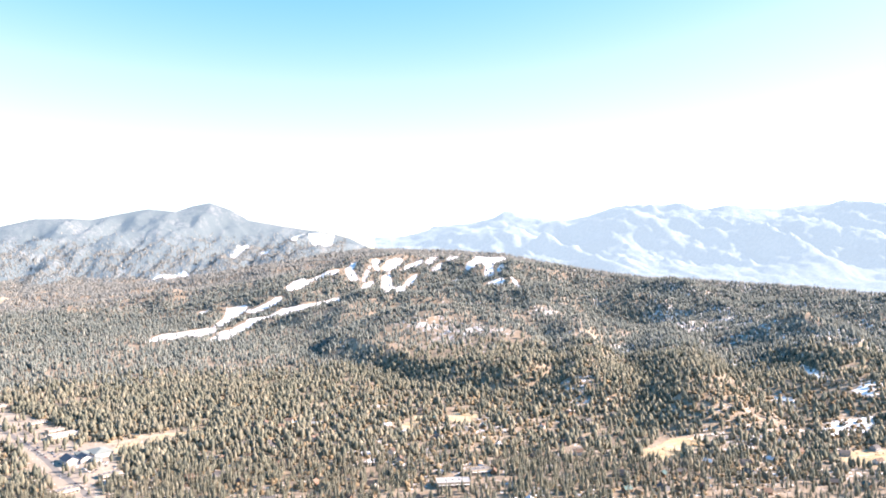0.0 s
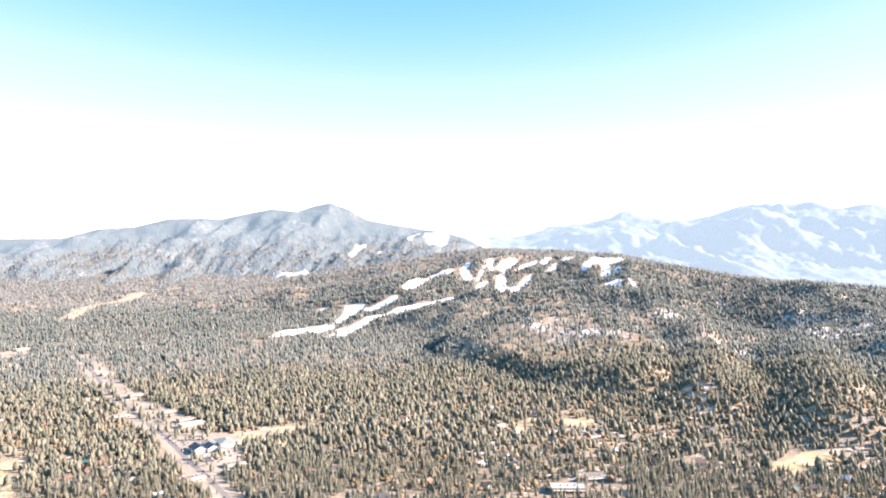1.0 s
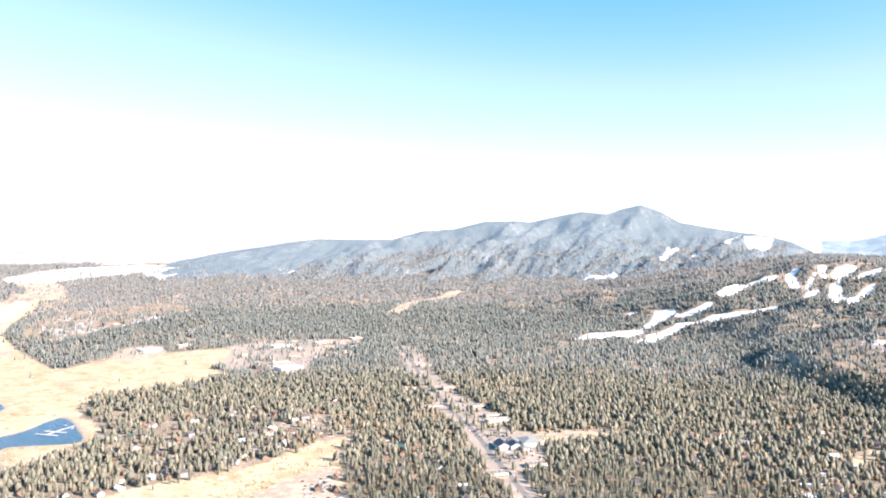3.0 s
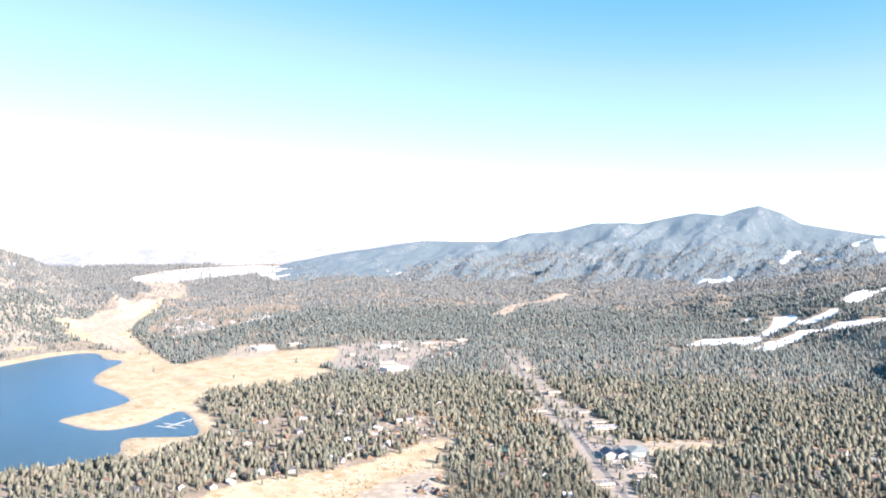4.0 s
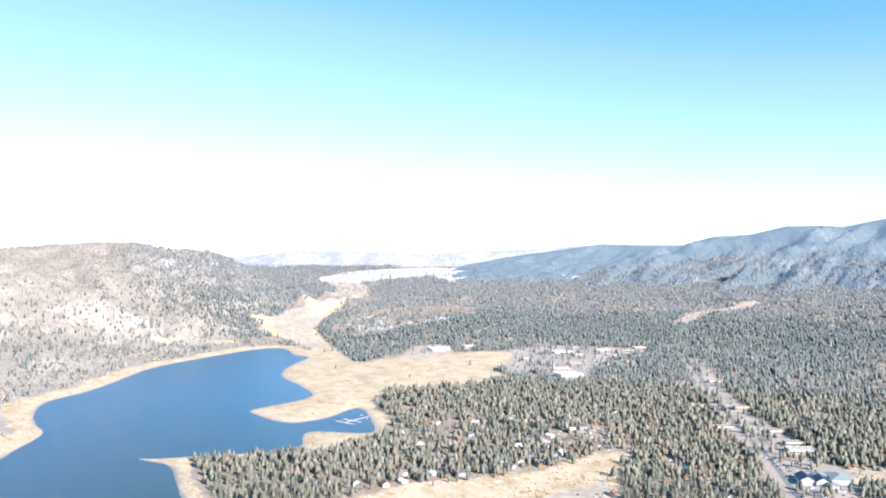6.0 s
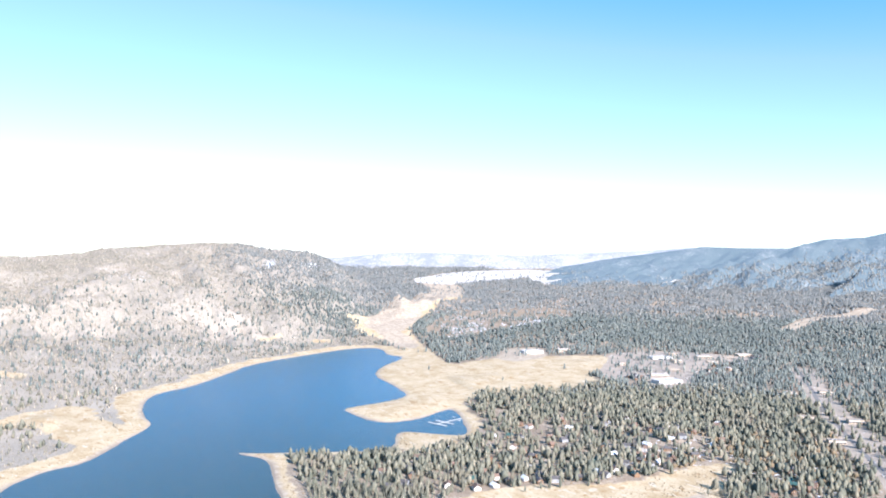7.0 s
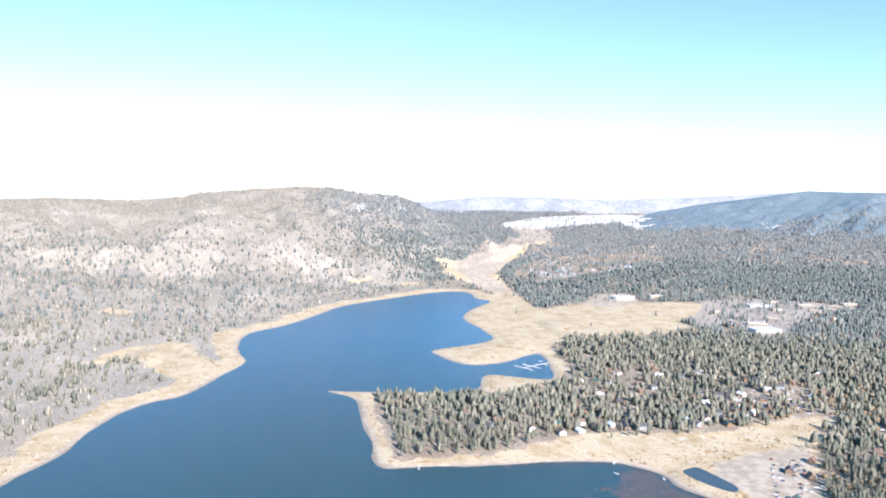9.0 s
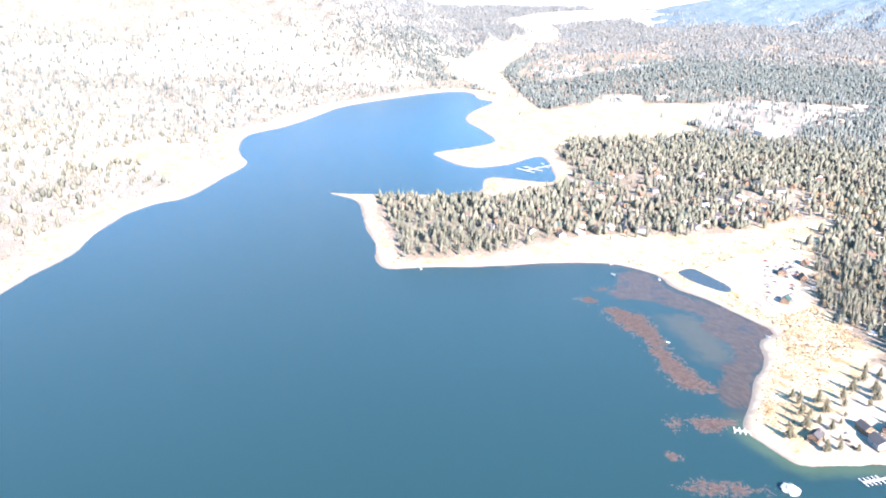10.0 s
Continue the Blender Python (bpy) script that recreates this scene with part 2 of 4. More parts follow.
NORTH_SHORE = [(-330, -700), (-420, -330), (-560, -120), (-600, -30), (-644, 8), (-682, 29), (-714, 56), (-812, 94), (-857, 135), (-866, 169), (-939, 217), (-1008, 269), (-1078, 264), (-1205, 298), (-1264, 391), (-1423, 518), (-1469, 601), (-1553, 784), (-1530, 846)]
FAR_SHORE = [(-1418, 801), (-1383, 826), (-1239, 669), (-1067, 641), (-1006, 615), (-986, 506), (-970, 498), (-876, 505), (-877, 561), (-915, 631), (-880, 622), (-771, 566), (-798, 539), (-837, 504), (-757, 458), (-790, 392), (-822, 326), (-833, 314), (-826, 312)]
NEAR_SHORE = [(-784, 333), (-701, 306), (-666, 301), (-605, 281), (-583, 281), (-574, 308), (-555, 362), (-539, 421), (-521, 456), (-501, 466), (-481, 472), (-459, 464), (-431, 471), (-397, 471), (-366, 472), (-362, 450), (-338, 434), (-321, 403), (-304, 386), (-295, 369), (-284, 360), (-265, 360), (-250, 361), (-243, 376), (-237, 386), (-234, 400)]
HOME_SHORE = [(-205, 430), (-150, 425), (-90, 440), (-20, 420), (60, 400), (150, 410), (230, 330), (330, 250), (380, 90), (430, -80), (420, -400), (250, -700)]
LAKE = np.array(NORTH_SHORE + FAR_SHORE + NEAR_SHORE + HOME_SHORE, float)


def rounded(poly, times=2):
    """Corner-cut outline of a closed polygon."""
    p = np.asarray(poly, float)
    for _ in range(times):
        n = np.roll(p, -1, axis=0)
        p = np.stack([0.78 * p + 0.22 * n, 0.22 * p + 0.78 * n], 1).reshape(-1, 2)
    return p


def seg_dist(x, y, a, b):
    d = np.subtract(b, a)
    s = np.clip(((x - a[0]) * d[0] + (y - a[1]) * d[1]) / max(d @ d, 1e-9), 0, 1)
    return np.hypot(x - a[0] - s * d[0], y - a[1] - s * d[1])


def outline_dist(x, y, poly, reach=90.0):
    """Signed distance to a closed outline, negative inside, worked out no further than reach."""
    out = np.full(x.shape, reach)
    (x0, y0), (x1, y1) = poly.min(0) - reach, poly.max(0) + reach
    near = (x > x0) & (x < x1) & (y > y0) & (y < y1)
    x, y = x[near], y[near]
    best, inner = np.full(x.shape, reach * reach), np.zeros(x.shape, bool)
    for a, b in zip(poly, np.roll(poly, -1, axis=0)):
        d = b - a
        s = np.clip(((x - a[0]) * d[0] + (y - a[1]) * d[1]) / max(d @ d, 1e-9), 0, 1)
        best = np.minimum(best, (x - a[0] - s * d[0]) ** 2 + (y - a[1] - s * d[1]) ** 2)
        if a[1] != b[1]:
            inner ^= ((a[1] > y) != (b[1] > y)) & (x < d[0] * (y - a[1]) / d[1] + a[0])
    out[near] = np.where(inner, -1.0, 1.0) * np.sqrt(best)
    return out


def lattice(ix, iy, seed):
    h = (ix * 374761393 + iy * 668265263 + seed * 974634533) & 0x7FFFFFFF
    h = ((h ^ (h >> 13)) * 1274126177) & 0x7FFFFFFF
    return ((h ^ (h >> 16)) & 0xFFFF) / 65535.0


def fbm(x, y, size, octaves=4, seed=1, ridged=False):
    """Fractal value noise, about -1 to 1 (0 to 1 if ridged)."""
    total, amp, norm = 0.0, 1.0, 0.0
    for o in range(octaves):
        u, v = x / size + 17.3 * o, y / size - 9.1 * o
        ix, iy = np.floor(u).astype(np.int64), np.floor(v).astype(np.int64)
        fu, fv = u - ix, v - iy
        fu, fv = fu * fu * (3 - 2 * fu), fv * fv * (3 - 2 * fv)
        n = (lattice(ix, iy, seed + o) * (1 - fu) + lattice(ix + 1, iy, seed + o) * fu) * (1 - fv) + (lattice(ix, iy + 1, seed + o) * (1 - fu) + lattice(ix + 1, iy + 1, seed + o) * fu) * fv
        n = n * 2 - 1
        total = total + amp * ((1 - np.abs(n)) if ridged else n)
        norm, amp, size = norm + amp, amp * 0.5, size * 0.5
    return total / norm


def smooth(a, b, v):
    s = np.clip((v - a) / (b - a), 0, 1)
    return s * s * (3 - 2 * s)


# crest lines: bearing to the left of +y, rise above the eye's level, in degrees
FAR_RANGE = [(-60, 1.3), (-45, 1.6), (-29.4, 1.68), (-27.2, 1.67), (-24.5, 1.6), (-23.2, 1.41), (-20.3, 1.55), (-18.5, 1.4), (-16.6, 1.72), (-14, 1.9), (-12.4, 1.81), (-10.4, 1.16), (-8.8, 0.87), (-6.4, 1.11), (-4.4, 1.35), (-2.7, 0.88), (-0.7, 0.62), (1.6, 0.12), (3.4, -0.27), (5.9, -0.15), (8, -0.7), (12, -1.9)]
PEAK_RANGE = [(3.5, -2.08), (5.5, -0.83), (6.7, -0.2), (7.9, 0.14), (10.3, 0.54), (12.3, 0.89), (13.8, 1.18), (15, 1.91), (16.4, 2.43), (17.6, 2.19), (18.7, 1.81), (20.5, 2.01), (22.3, 1.67), (24.1, 1.28), (25.1, 1.38), (27.4, 1.36), (29.6, 0.82), (31.9, 0.69), (34, 0.1), (37.2, 0.1), (39.4, 0.17), (41, -0.08), (46, -0.78), (52, -1.88)]
EAST_HILLS = [(30, -1), (34, 0.1), (35.9, 0.02), (37.9, 0.15), (40.7, 0.08), (42.8, -0.09), (45.8, -0.25), (48.5, -0.36), (51.6, -0.52), (55.2, -0.44), (57.7, -0.38), (60.5, -0.33), (64.2, -0.7), (70, -1.2)]
SKI_RIDGE = [(-180, -3), (-120, -3.5), (-60, -4.2), (-29.3, -3.97), (-25.5, -3.68), (-21.4, -3.43), (-17.7, -3.18), (-14.7, -3.07), (-10.8, -2.57), (-7.2, -1.94), (-4.3, -1.29), (-0.7, -1.12), (3.4, -0.86), (5.9, -0.82), (9.1, -1.3), (14.3, -2.0), (20, -2.9), (27, -4.2)]
NORTH_HILLS = [(55, -4), (59.3, -3.4), (61.7, -2.6), (63.6, -1.75), (65.2, -0.95), (66.7, -0.35), (69.5, -0.22), (71.5, 0.25), (74.3, 0.26), (77.8, -0.06), (80.4, -0.21), (81.5, -0.61), (85.1, -0.74), (88.5, -0.65), (91.7, -0.74), (110, -0.6), (140, -1.2), (180, -2.4)]


def table(az, rows):
    a = np.array(rows, float)
    return np.interp(az, a[:, 0], a[:, 1])


def crest(az, r, floor, rows, far, foot, power, cover):
    """A range that rises from foot to its crest at distance far, and falls off behind."""
    top = EYE + far * np.tan(np.radians(table(az, rows))) - cover
    s = np.clip((r - foot) / (far - foot), 0, 1)
    z = floor + (top - floor) * s ** power
    return np.where(r > far, top - (r - far) * 0.22, z), s


def spur(x, y, a, b, wide, high):
    """A rounded ridge from a to b."""
    d = seg_dist(x, y, a, b)
    return high * np.exp(-((d / wide) ** 2))


def spurs(az, r, far, wide, slant, seed):
    """Ribs that run down a range's flank, about -0.6 to 0.4."""
    u = az / wide + slant * (far - r) / 1000
    return fbm(u * 100, r * 0.12, 100, 5, seed, True) - 0.6


def land(x, y):
    """Height of the ground over the lake's level."""
    x, y = np.asarray(x, float), np.asarray(y, float)
    r, az = np.hypot(x, y), np.degrees(np.arctan2(-x, y))
    shore = outline_dist(x, y, SHORE, 330.0) + 3.0 * fbm(x, y, 40, 3, 5)
    near = 0.6 * smooth(0, 4, shore) + 3.2 * (1 - np.exp(-np.maximum(shore, 0) / 40))
    floor = near + 68 * smooth(1800, 4500, r) + 38 * smooth(3200, 4700, r) + smooth(60, 300, shore) * (3 + 3 * fbm(x, y, 260, 3, 2))
    fold = fbm(x, y, 430, 5, 3, True) - 0.6
    z1, s1 = crest(az, r, floor, SKI_RIDGE, np.interp(az, [-60, -20, -4, 8, 20], [2500, 2500, 2750, 2950, 2900]), np.interp(az, [-60, -20, -2, 6, 14, 22, 30], [900, 950, 1050, 1300, 1700, 2100, 2500]), 1.25, 12)
    z2, s2 = crest(az, r, floor, NORTH_HILLS, 3250.0, np.interp(az, [55, 63, 70, 77, 85, 95, 120], [2700, 2050, 1600, 1300, 1050, 800, 800]), 1.2, 6)
    def cut(s, n):
        return np.clip(np.minimum(s * 4, (1 - s) * 5), 0, 1) * fold * n
    z1 = z1 + cut(s1, 95)
    z2 = z2 + cut(s2, 25) + np.clip(np.minimum(s2 * 4, (1 - s2) * 4), 0, 1) * 75 * spurs(az, r, 3250.0, 3.4, 1.1, 51)
    z = np.maximum.reduce([z1, z2, floor])
    hills = 27 * smooth(34, -26, outline_dist(x, y, rounded(BLUFF, 3)) + 48 * fbm(x, y, 120, 4, 71)) + 9 * fbm(x, y, 150, 3, 72)
    hills = np.maximum(hills, spur(x, y, (250, 1500), (185, 1010), 52 + 16 * fbm(x, y, 90, 3, 73), 27))
    hills = np.maximum(hills, spur(x, y, (400, 1400), (300, 905), 56 + 16 * fbm(x, y, 90, 3, 74), 30)) + spur(x, y, (640, 1500), (520, 980), 95, 24)
    hills = hills + spur(x, y, (-1640, 1370), (-1380, 1330), 160, 12)
    # low wooded hills beyond the dry lake
    hills = hills + spur(x, y, (-3080, 3500), (-3560, 3030), 150, 46) + spur(x, y, (-3760, 2850), (-3960, 2590), 120, 50)
    z = z + hills * (shore > 100)
    pond = outline_dist(x, y, rounded(POND))
    z = np.where(pond < 8, 2.6 + (z - 2.6) * smooth(1, 8, pond) - 1.5 * smooth(1, -3, pond), z)
    return np.where(shore < 0, np.maximum(-7, shore * 0.1) - 0.25, z)


def world_at(x, y, z):
    """Places of the plan in metres; past the lake the land is drawn in towards the eye."""
    r = np.hypot(x, y)
    k = np.where(r < 1800, PLAN, (1800 * PLAN + (r - 1800) * (4950 - 1800 * PLAN) / 3100) / np.maximum(r, 1))
    return np.stack([x * k, y * k, EYE * PLAN + (z - EYE) * k], -1)


SHORE = rounded(LAKE)
BLUFF = [(-190, 1560), (60, 1560), (150, 1400), (170, 1200), (120, 1080), (55, 1095), (-25, 1150), (-100, 1250), (-185, 1360)]
POND = [(-480, 485), (-483, 504), (-469, 503), (-435, 501), (-428, 489), (-445, 484), (-464, 482)]


def far_range(x, y, rows, far, foot, power, fold, wide, slant, seed, sink):
    """Height of a range on the horizon."""
    r, az = np.hypot(x, y), np.degrees(np.arctan2(-x, y))
    floor = 4 + 68 * smooth(1800, 4500, r) + 38 * smooth(3200, 4700, r) - sink
    z, s = crest(az, r, floor, rows, far, foot, power, 0)
    rib = spurs(az, r, far, wide, slant, seed) + 0.3 * (fbm(x, y, 150, 4, seed + 3, True) - 0.6)
    high = np.clip((EYE + far * np.tan(np.radians(table(az, rows))) - floor) / 260, 0, 1)
    return z + np.clip(np.minimum(s * 3, (1 - s) * 6.5), 0, 1) * rib * fold * high


PEAK_SHAPE = (PEAK_RANGE, 4480.0, 3150.0, 1.9, 230, 3.4, -1.4, 21, 12)


def surface(x, y):
    """Height of the land and of the wooded mountain behind it."""
    x, y = np.asarray(x, float), np.asarray(y, float)
    az = np.degrees(np.arctan2(-x, y))
    z = land(x, y)
    return np.where((az > 4.2) & (az < 51.8), np.maximum(z, far_range(x, y, *PEAK_SHAPE)), z)


# ---- what grows and lies where ----
SPIT = [(-967, 487), (-1302, 705), (-1525, 914), (-1819, 900), (-1927, 992), (-1994, 964), (-2095, 1158), (-2371, 1459), (-2594, 1692), (-2449, 1724), (-2182, 1389), (-1821, 1081), (-1622, 984), (-1327, 865), (-1217, 827), (-1255, 908), (-1219, 1054), (-1133, 1145), (-1031, 1047), (-1016, 969), (-915, 911), (-917, 774), (-962, 717), (-935, 661), (-870, 636), (-797, 603), (-747, 545), (-723, 454), (-778, 470)]
MARSH = [(-1740, 950), (-1960, 1003), (-2237, 1254), (-2535, 1532), (-2743, 1733), (-3002, 1805), (-3060, 1990), (-2785, 1897), (-2525, 1738), (-2160, 1338), (-1933, 1172), (-1722, 1001), (-1625, 978), (-1450, 899), (-1521, 869)]
GOLF = [(-588, 318), (-580, 350), (-573, 388), (-589, 454), (-575, 504), (-532, 595), (-541, 653), (-533, 718), (-518, 707), (-475, 625), (-421, 560), (-405, 517), (-432, 492), (-468, 472), (-506, 477), (-557, 378), (-574, 312)]
HOME_BANK = [(-507, 471), (-496, 568), (-494, 625), (-446, 592), (-396, 534), (-359, 518), (-315, 509), (-232, 398), (-248, 353), (-290, 355), (-369, 447)]
PARKING = [(-480, 507), (-486, 571), (-479, 622), (-422, 555), (-383, 524), (-383, 492), (-403, 487)]
NORTH_CLEARING = [(-1049, 74), (-1081, 95), (-1132, 130), (-1143, 158), (-1166, 188), (-1143, 218), (-1064, 217), (-1029, 227), (-996, 227), (-942, 193), (-939, 161), (-998, 155), (-1057, 125), (-1028, 94)]
NORTH_GLADE = [(-1312, 104), (-1367, 116), (-1371, 161), (-1323, 153)]
SCHOOL_FIELD = [(-328, 768), (-345, 812), (-333, 833), (-314, 819), (-308, 785)]
DIRT_FIELD = [(200, 770), (226, 801), (275, 818), (250, 770), (211, 731), (193, 741)]
EDGE_FIELD = [(377, 746), (424, 756), (470, 740), (440, 690), (390, 694), (367, 716)]
SPORTS_FIELD = [(-309, 806), (-315, 845), (-290, 866), (-262, 878), (-253, 864), (-278, 831)]
TOWN_LOT = [(-880, 970), (-916, 1018), (-937, 1078), (-884, 1057), (-861, 1013), (-853, 974)]
STORE_LOT = [(-1234, 939), (-1340, 1036), (-1324, 1111), (-1235, 1067), (-1196, 1009), (-1188, 943)]
FIELD_PATH = [(-367, 809), (-347, 838), (-318, 851), (-292, 873), (-288, 862), (-325, 827), (-353, 798)]
ROAD_FLAT = [(-898, 1353), (-830, 1337), (-737, 1200), (-596, 1027), (-542, 972), (-486, 931), (-445, 887), (-390, 819), (-352, 822), (-318, 756), (-303, 666), (-318, 652), (-372, 723), (-419, 794), (-481, 841), (-558, 936), (-687, 1105)]
SCHOOL_LOT = [(-436, 806), (-412, 840), (-352, 796), (-308, 742), (-300, 700), (-325, 695), (-372, 738)]
HOUSE_YARD = [(-302, 465), (-318, 500), (-270, 480), (-232, 440), (-232, 398), (-250, 372), (-268, 378), (-280, 420)]
SCRUB_BANK = [(-382, 494), (-387, 529), (-362, 533), (-333, 512), (-323, 474), (-327, 450), (-350, 461)]
BERM = [(-469, 468), (-435, 470), (-409, 477), (-388, 476), (-380, 499), (-381, 528)]
TOWN = [(-1157, 1155), (-1173, 1260), (-1148, 1313), (-1103, 1340), (-1050, 1356), (-1029, 1409), (-971, 1339), (-972, 1243), (-921, 1139), (-846, 1025), (-843, 963), (-978, 1046), (-937, 955), (-1022, 994), (-1070, 1065)]
MAIN_ROAD = [(-240, 580), (-306, 659), (-339, 698), (-381, 751), (-425, 805), (-478, 861), (-546, 937), (-614, 1012), (-729, 1153), (-875, 1337)]
CREEK = [(-1258, 1878), (-1369, 2182), (-1371, 2435), (-1360, 2749)]
ROCKY = [(-1702, 1046), (-2025, 1332), (-2077, 1580), (-1976, 1772), (-1646, 1503), (-1588, 1219), (-1569, 1044)]
BURN = [(-127, 1345), (-99, 1439), (-27, 1457), (36, 1461), (84, 1394), (146, 1323), (150, 1240), (93, 1099), (58, 1108), (-6, 1156), (-77, 1238)]
BURN_EAST = [(193, 1315), (231, 1371), (274, 1394), (290, 1210), (219, 1115), (182, 961), (148, 924), (142, 996), (168, 1097)]
NORTH_STRIPS = [[(-1673, 608), (-1720, 658), (-1744, 711), (-1697, 687)], [(-1663, 724), (-1710, 771), (-1683, 812), (-1635, 780)]]
FOREST_GLADES = [[(-55, 861), (-44, 901), (-29, 928), (-28, 900), (-42, 847)], [(1, 898), (15, 945), (41, 923), (33, 882)], [(555, 1097), (612, 1144), (599, 1113), (528, 1028)], [(495, 992), (538, 1007), (528, 988), (486, 968)]]
DRY_LAKE = [(-3060, 1790), (-2906, 1917), (-2931, 2168), (-2962, 2454), (-2873, 2702), (-3182, 2786), (-3340, 2500), (-3380, 2200), (-3250, 1980)]
DRY_STRIP = [(-3073, 2458), (-2876, 2523), (-2814, 2821), (-2633, 2896), (-2594, 3019), (-2297, 2687), (-2518, 2615), (-2610, 2354), (-2688, 2228)]
# hollows that keep their snow
BENCH_SNOW = [[(487, 1086), (492, 1064), (471, 951), (462, 940), (452, 986)], [(464, 918), (498, 931), (513, 929), (493, 891), (473, 898)], [(386, 821), (422, 859), (474, 857), (458, 829), (413, 806)], [(596, 1308), (604, 1229), (598, 1207), (561, 1222)], [(386, 945), (406, 959), (417, 916), (394, 893)]]
NORTH_SLIDES = [[(-2517, 417), (-2521, 458), (-2482, 468), (-2360, 417)], [(-2287, 450), (-2306, 484), (-2353, 549), (-2128, 486)], [(-2741, 1156), (-2800, 1180), (-2760, 1260), (-2640, 1290), (-2619, 1238), (-2577, 1153)], [(-2579, 927), (-2703, 1011), (-2636, 1028), (-2571, 1004)], [(-2380, 23), (-2587, 49), (-2452, 76), (-2326, 55)], [(-2304, 627), (-2281, 670), (-2191, 677), (-2094, 603)]]
# ski runs
RUN_LOW = [(-601, 1569), (-613, 1719), (-575, 1794), (-542, 1823), (-517, 1796), (-510, 1684), (-551, 1644), (-581, 1614)]
RUN_LONG = [(-481, 1587), (-496, 1765), (-466, 1823), (-451, 1872), (-404, 1968), (-332, 1962), (-271, 2034), (-259, 1959), (-316, 1906), (-391, 1908), (-440, 1821), (-459, 1745), (-446, 1598)]
RUN_SIDE = [(-531, 1811), (-551, 1989), (-559, 2031), (-511, 2032), (-503, 2014), (-520, 1979), (-506, 1848)]
RUN_GAPS = [[(-634, 2027), (-609, 2039), (-602, 2028), (-621, 2008)], [(-495, 1993), (-457, 2017), (-427, 2051), (-417, 2034), (-438, 1995), (-478, 1984)], [(-420, 2089), (-419, 2204), (-370, 2292), (-308, 2326), (-305, 2306), (-363, 2253), (-384, 2138), (-404, 2086)]]
FAR_GLADES = [[(-1173, 3068), (-1165, 3217), (-1109, 3326), (-1042, 3304), (-1037, 3287), (-1117, 3211), (-1165, 3123)], [(-1275, 3062), (-1204, 3053), (-1196, 3042), (-1249, 3038)]]
UPPER_RUNS = [[(-288, 2328), (-284, 2440), (-266, 2435), (-268, 2327), (-239, 2227), (-265, 2240), (-280, 2285)], [(-230, 2209), (-226, 2312), (-217, 2340), (-219, 2266)], [(-220, 2410), (-196, 2436), (-199, 2378), (-190, 2305), (-203, 2314)], [(-180, 2313), (-173, 2424), (-148, 2452), (-124, 2464), (-135, 2402), (-157, 2314)], [(-158, 2018), (-175, 2266), (-156, 2297), (-128, 2029), (-138, 1898)], [(-123, 2014), (-104, 2244), (-86, 2288), (-71, 2308), (-90, 2208), (-108, 1911)], [(-222, 2129), (-215, 2216), (-197, 2241), (-201, 2150), (-199, 1978)]]
MIDDLE_RUNS = [[(-130, 2312), (-108, 2413), (-69, 2452), (-60, 2432), (-85, 2384), (-117, 2349)], [(-51, 2412), (-43, 2487), (-12, 2671), (-25, 2436), (-42, 2392)], [(-38, 2338), (-16, 2389), (1, 2436), (-11, 2342)], [(10, 2453), (37, 2507), (72, 2670), (36, 2443), (19, 2433)]]
SUMMIT_RUNS = [[(68, 2342), (99, 2465), (125, 2620), (205, 2660), (195, 2452), (174, 2410), (151, 2401), (138, 2208), (117, 2221), (127, 2333), (113, 2396), (89, 2315), (72, 2308)], [(105, 2019), (128, 2037), (152, 2048), (156, 2026), (134, 1969), (115, 2006)], [(175, 2044), (185, 2030), (193, 1976), (182, 1999)], [(25, 2252), (41, 2275), (42, 2242), (27, 2194)], [(154, 2278), (173, 2324), (173, 2264), (158, 2214)]]
PEAK_RUNS = [[(-706, 4154), (-668, 4259), (-619, 4410), (-599, 4358), (-592, 3950), (-661, 4042)], [(-758, 3925), (-746, 4060), (-730, 4136), (-736, 3915)], [(-813, 3853), (-801, 4152), (-754, 4314), (-742, 4261), (-789, 4135), (-797, 3842)], [(-882, 3626), (-881, 3792), (-843, 3865), (-835, 3802), (-870, 3683)], [(-1014, 3667), (-1018, 4073), (-997, 4070), (-969, 3664)]]
WEED_BAR = [(-447, 389), (-449, 402), (-433, 407), (-417, 408), (-384, 394), (-366, 386), (-353, 383), (-326, 379), (-322, 373), (-329, 362), (-345, 364), (-365, 370), (-394, 385), (-413, 384), (-427, 386)]
WEED_BED = [(-500, 445), (-497, 462), (-490, 468), (-463, 458), (-448, 460), (-428, 464), (-408, 471), (-390, 473), (-368, 476), (-358, 461), (-360, 448), (-339, 432), (-331, 414), (-302, 383), (-305, 374), (-316, 373), (-326, 384), (-338, 400), (-344, 399), (-347, 415), (-363, 432), (-384, 428), (-397, 436), (-405, 448), (-425, 440), (-446, 432), (-452, 422), (-459, 412), (-470, 414), (-480, 430)]
WEED_SOUTH = [(-265, 297), (-263, 316), (-255, 325), (-242, 335), (-237, 332), (-252, 299), (-259, 295)]
TAN_SHOAL = [(-427, 416), (-406, 446), (-363, 432), (-341, 409), (-352, 394), (-385, 408)]
WEED_STREAKS = [(-312, 339), (-310, 355), (-298, 367), (-296, 374), (-287, 363), (-281, 347), (-289, 336), (-302, 332)]
WEED_PATCHES = [(-551, 370, 3), (-466, 389, 3), (-478, 413, 3), (-464, 391, 4), (-282, 312, 2), (-305, 334, 3)]


def inside(x, y, *polys):
    """Metres inside the nearest of some outlines, negative outside."""
    return np.maximum.reduce([-outline_dist(x, y, rounded(p, 1)) for p in polys])


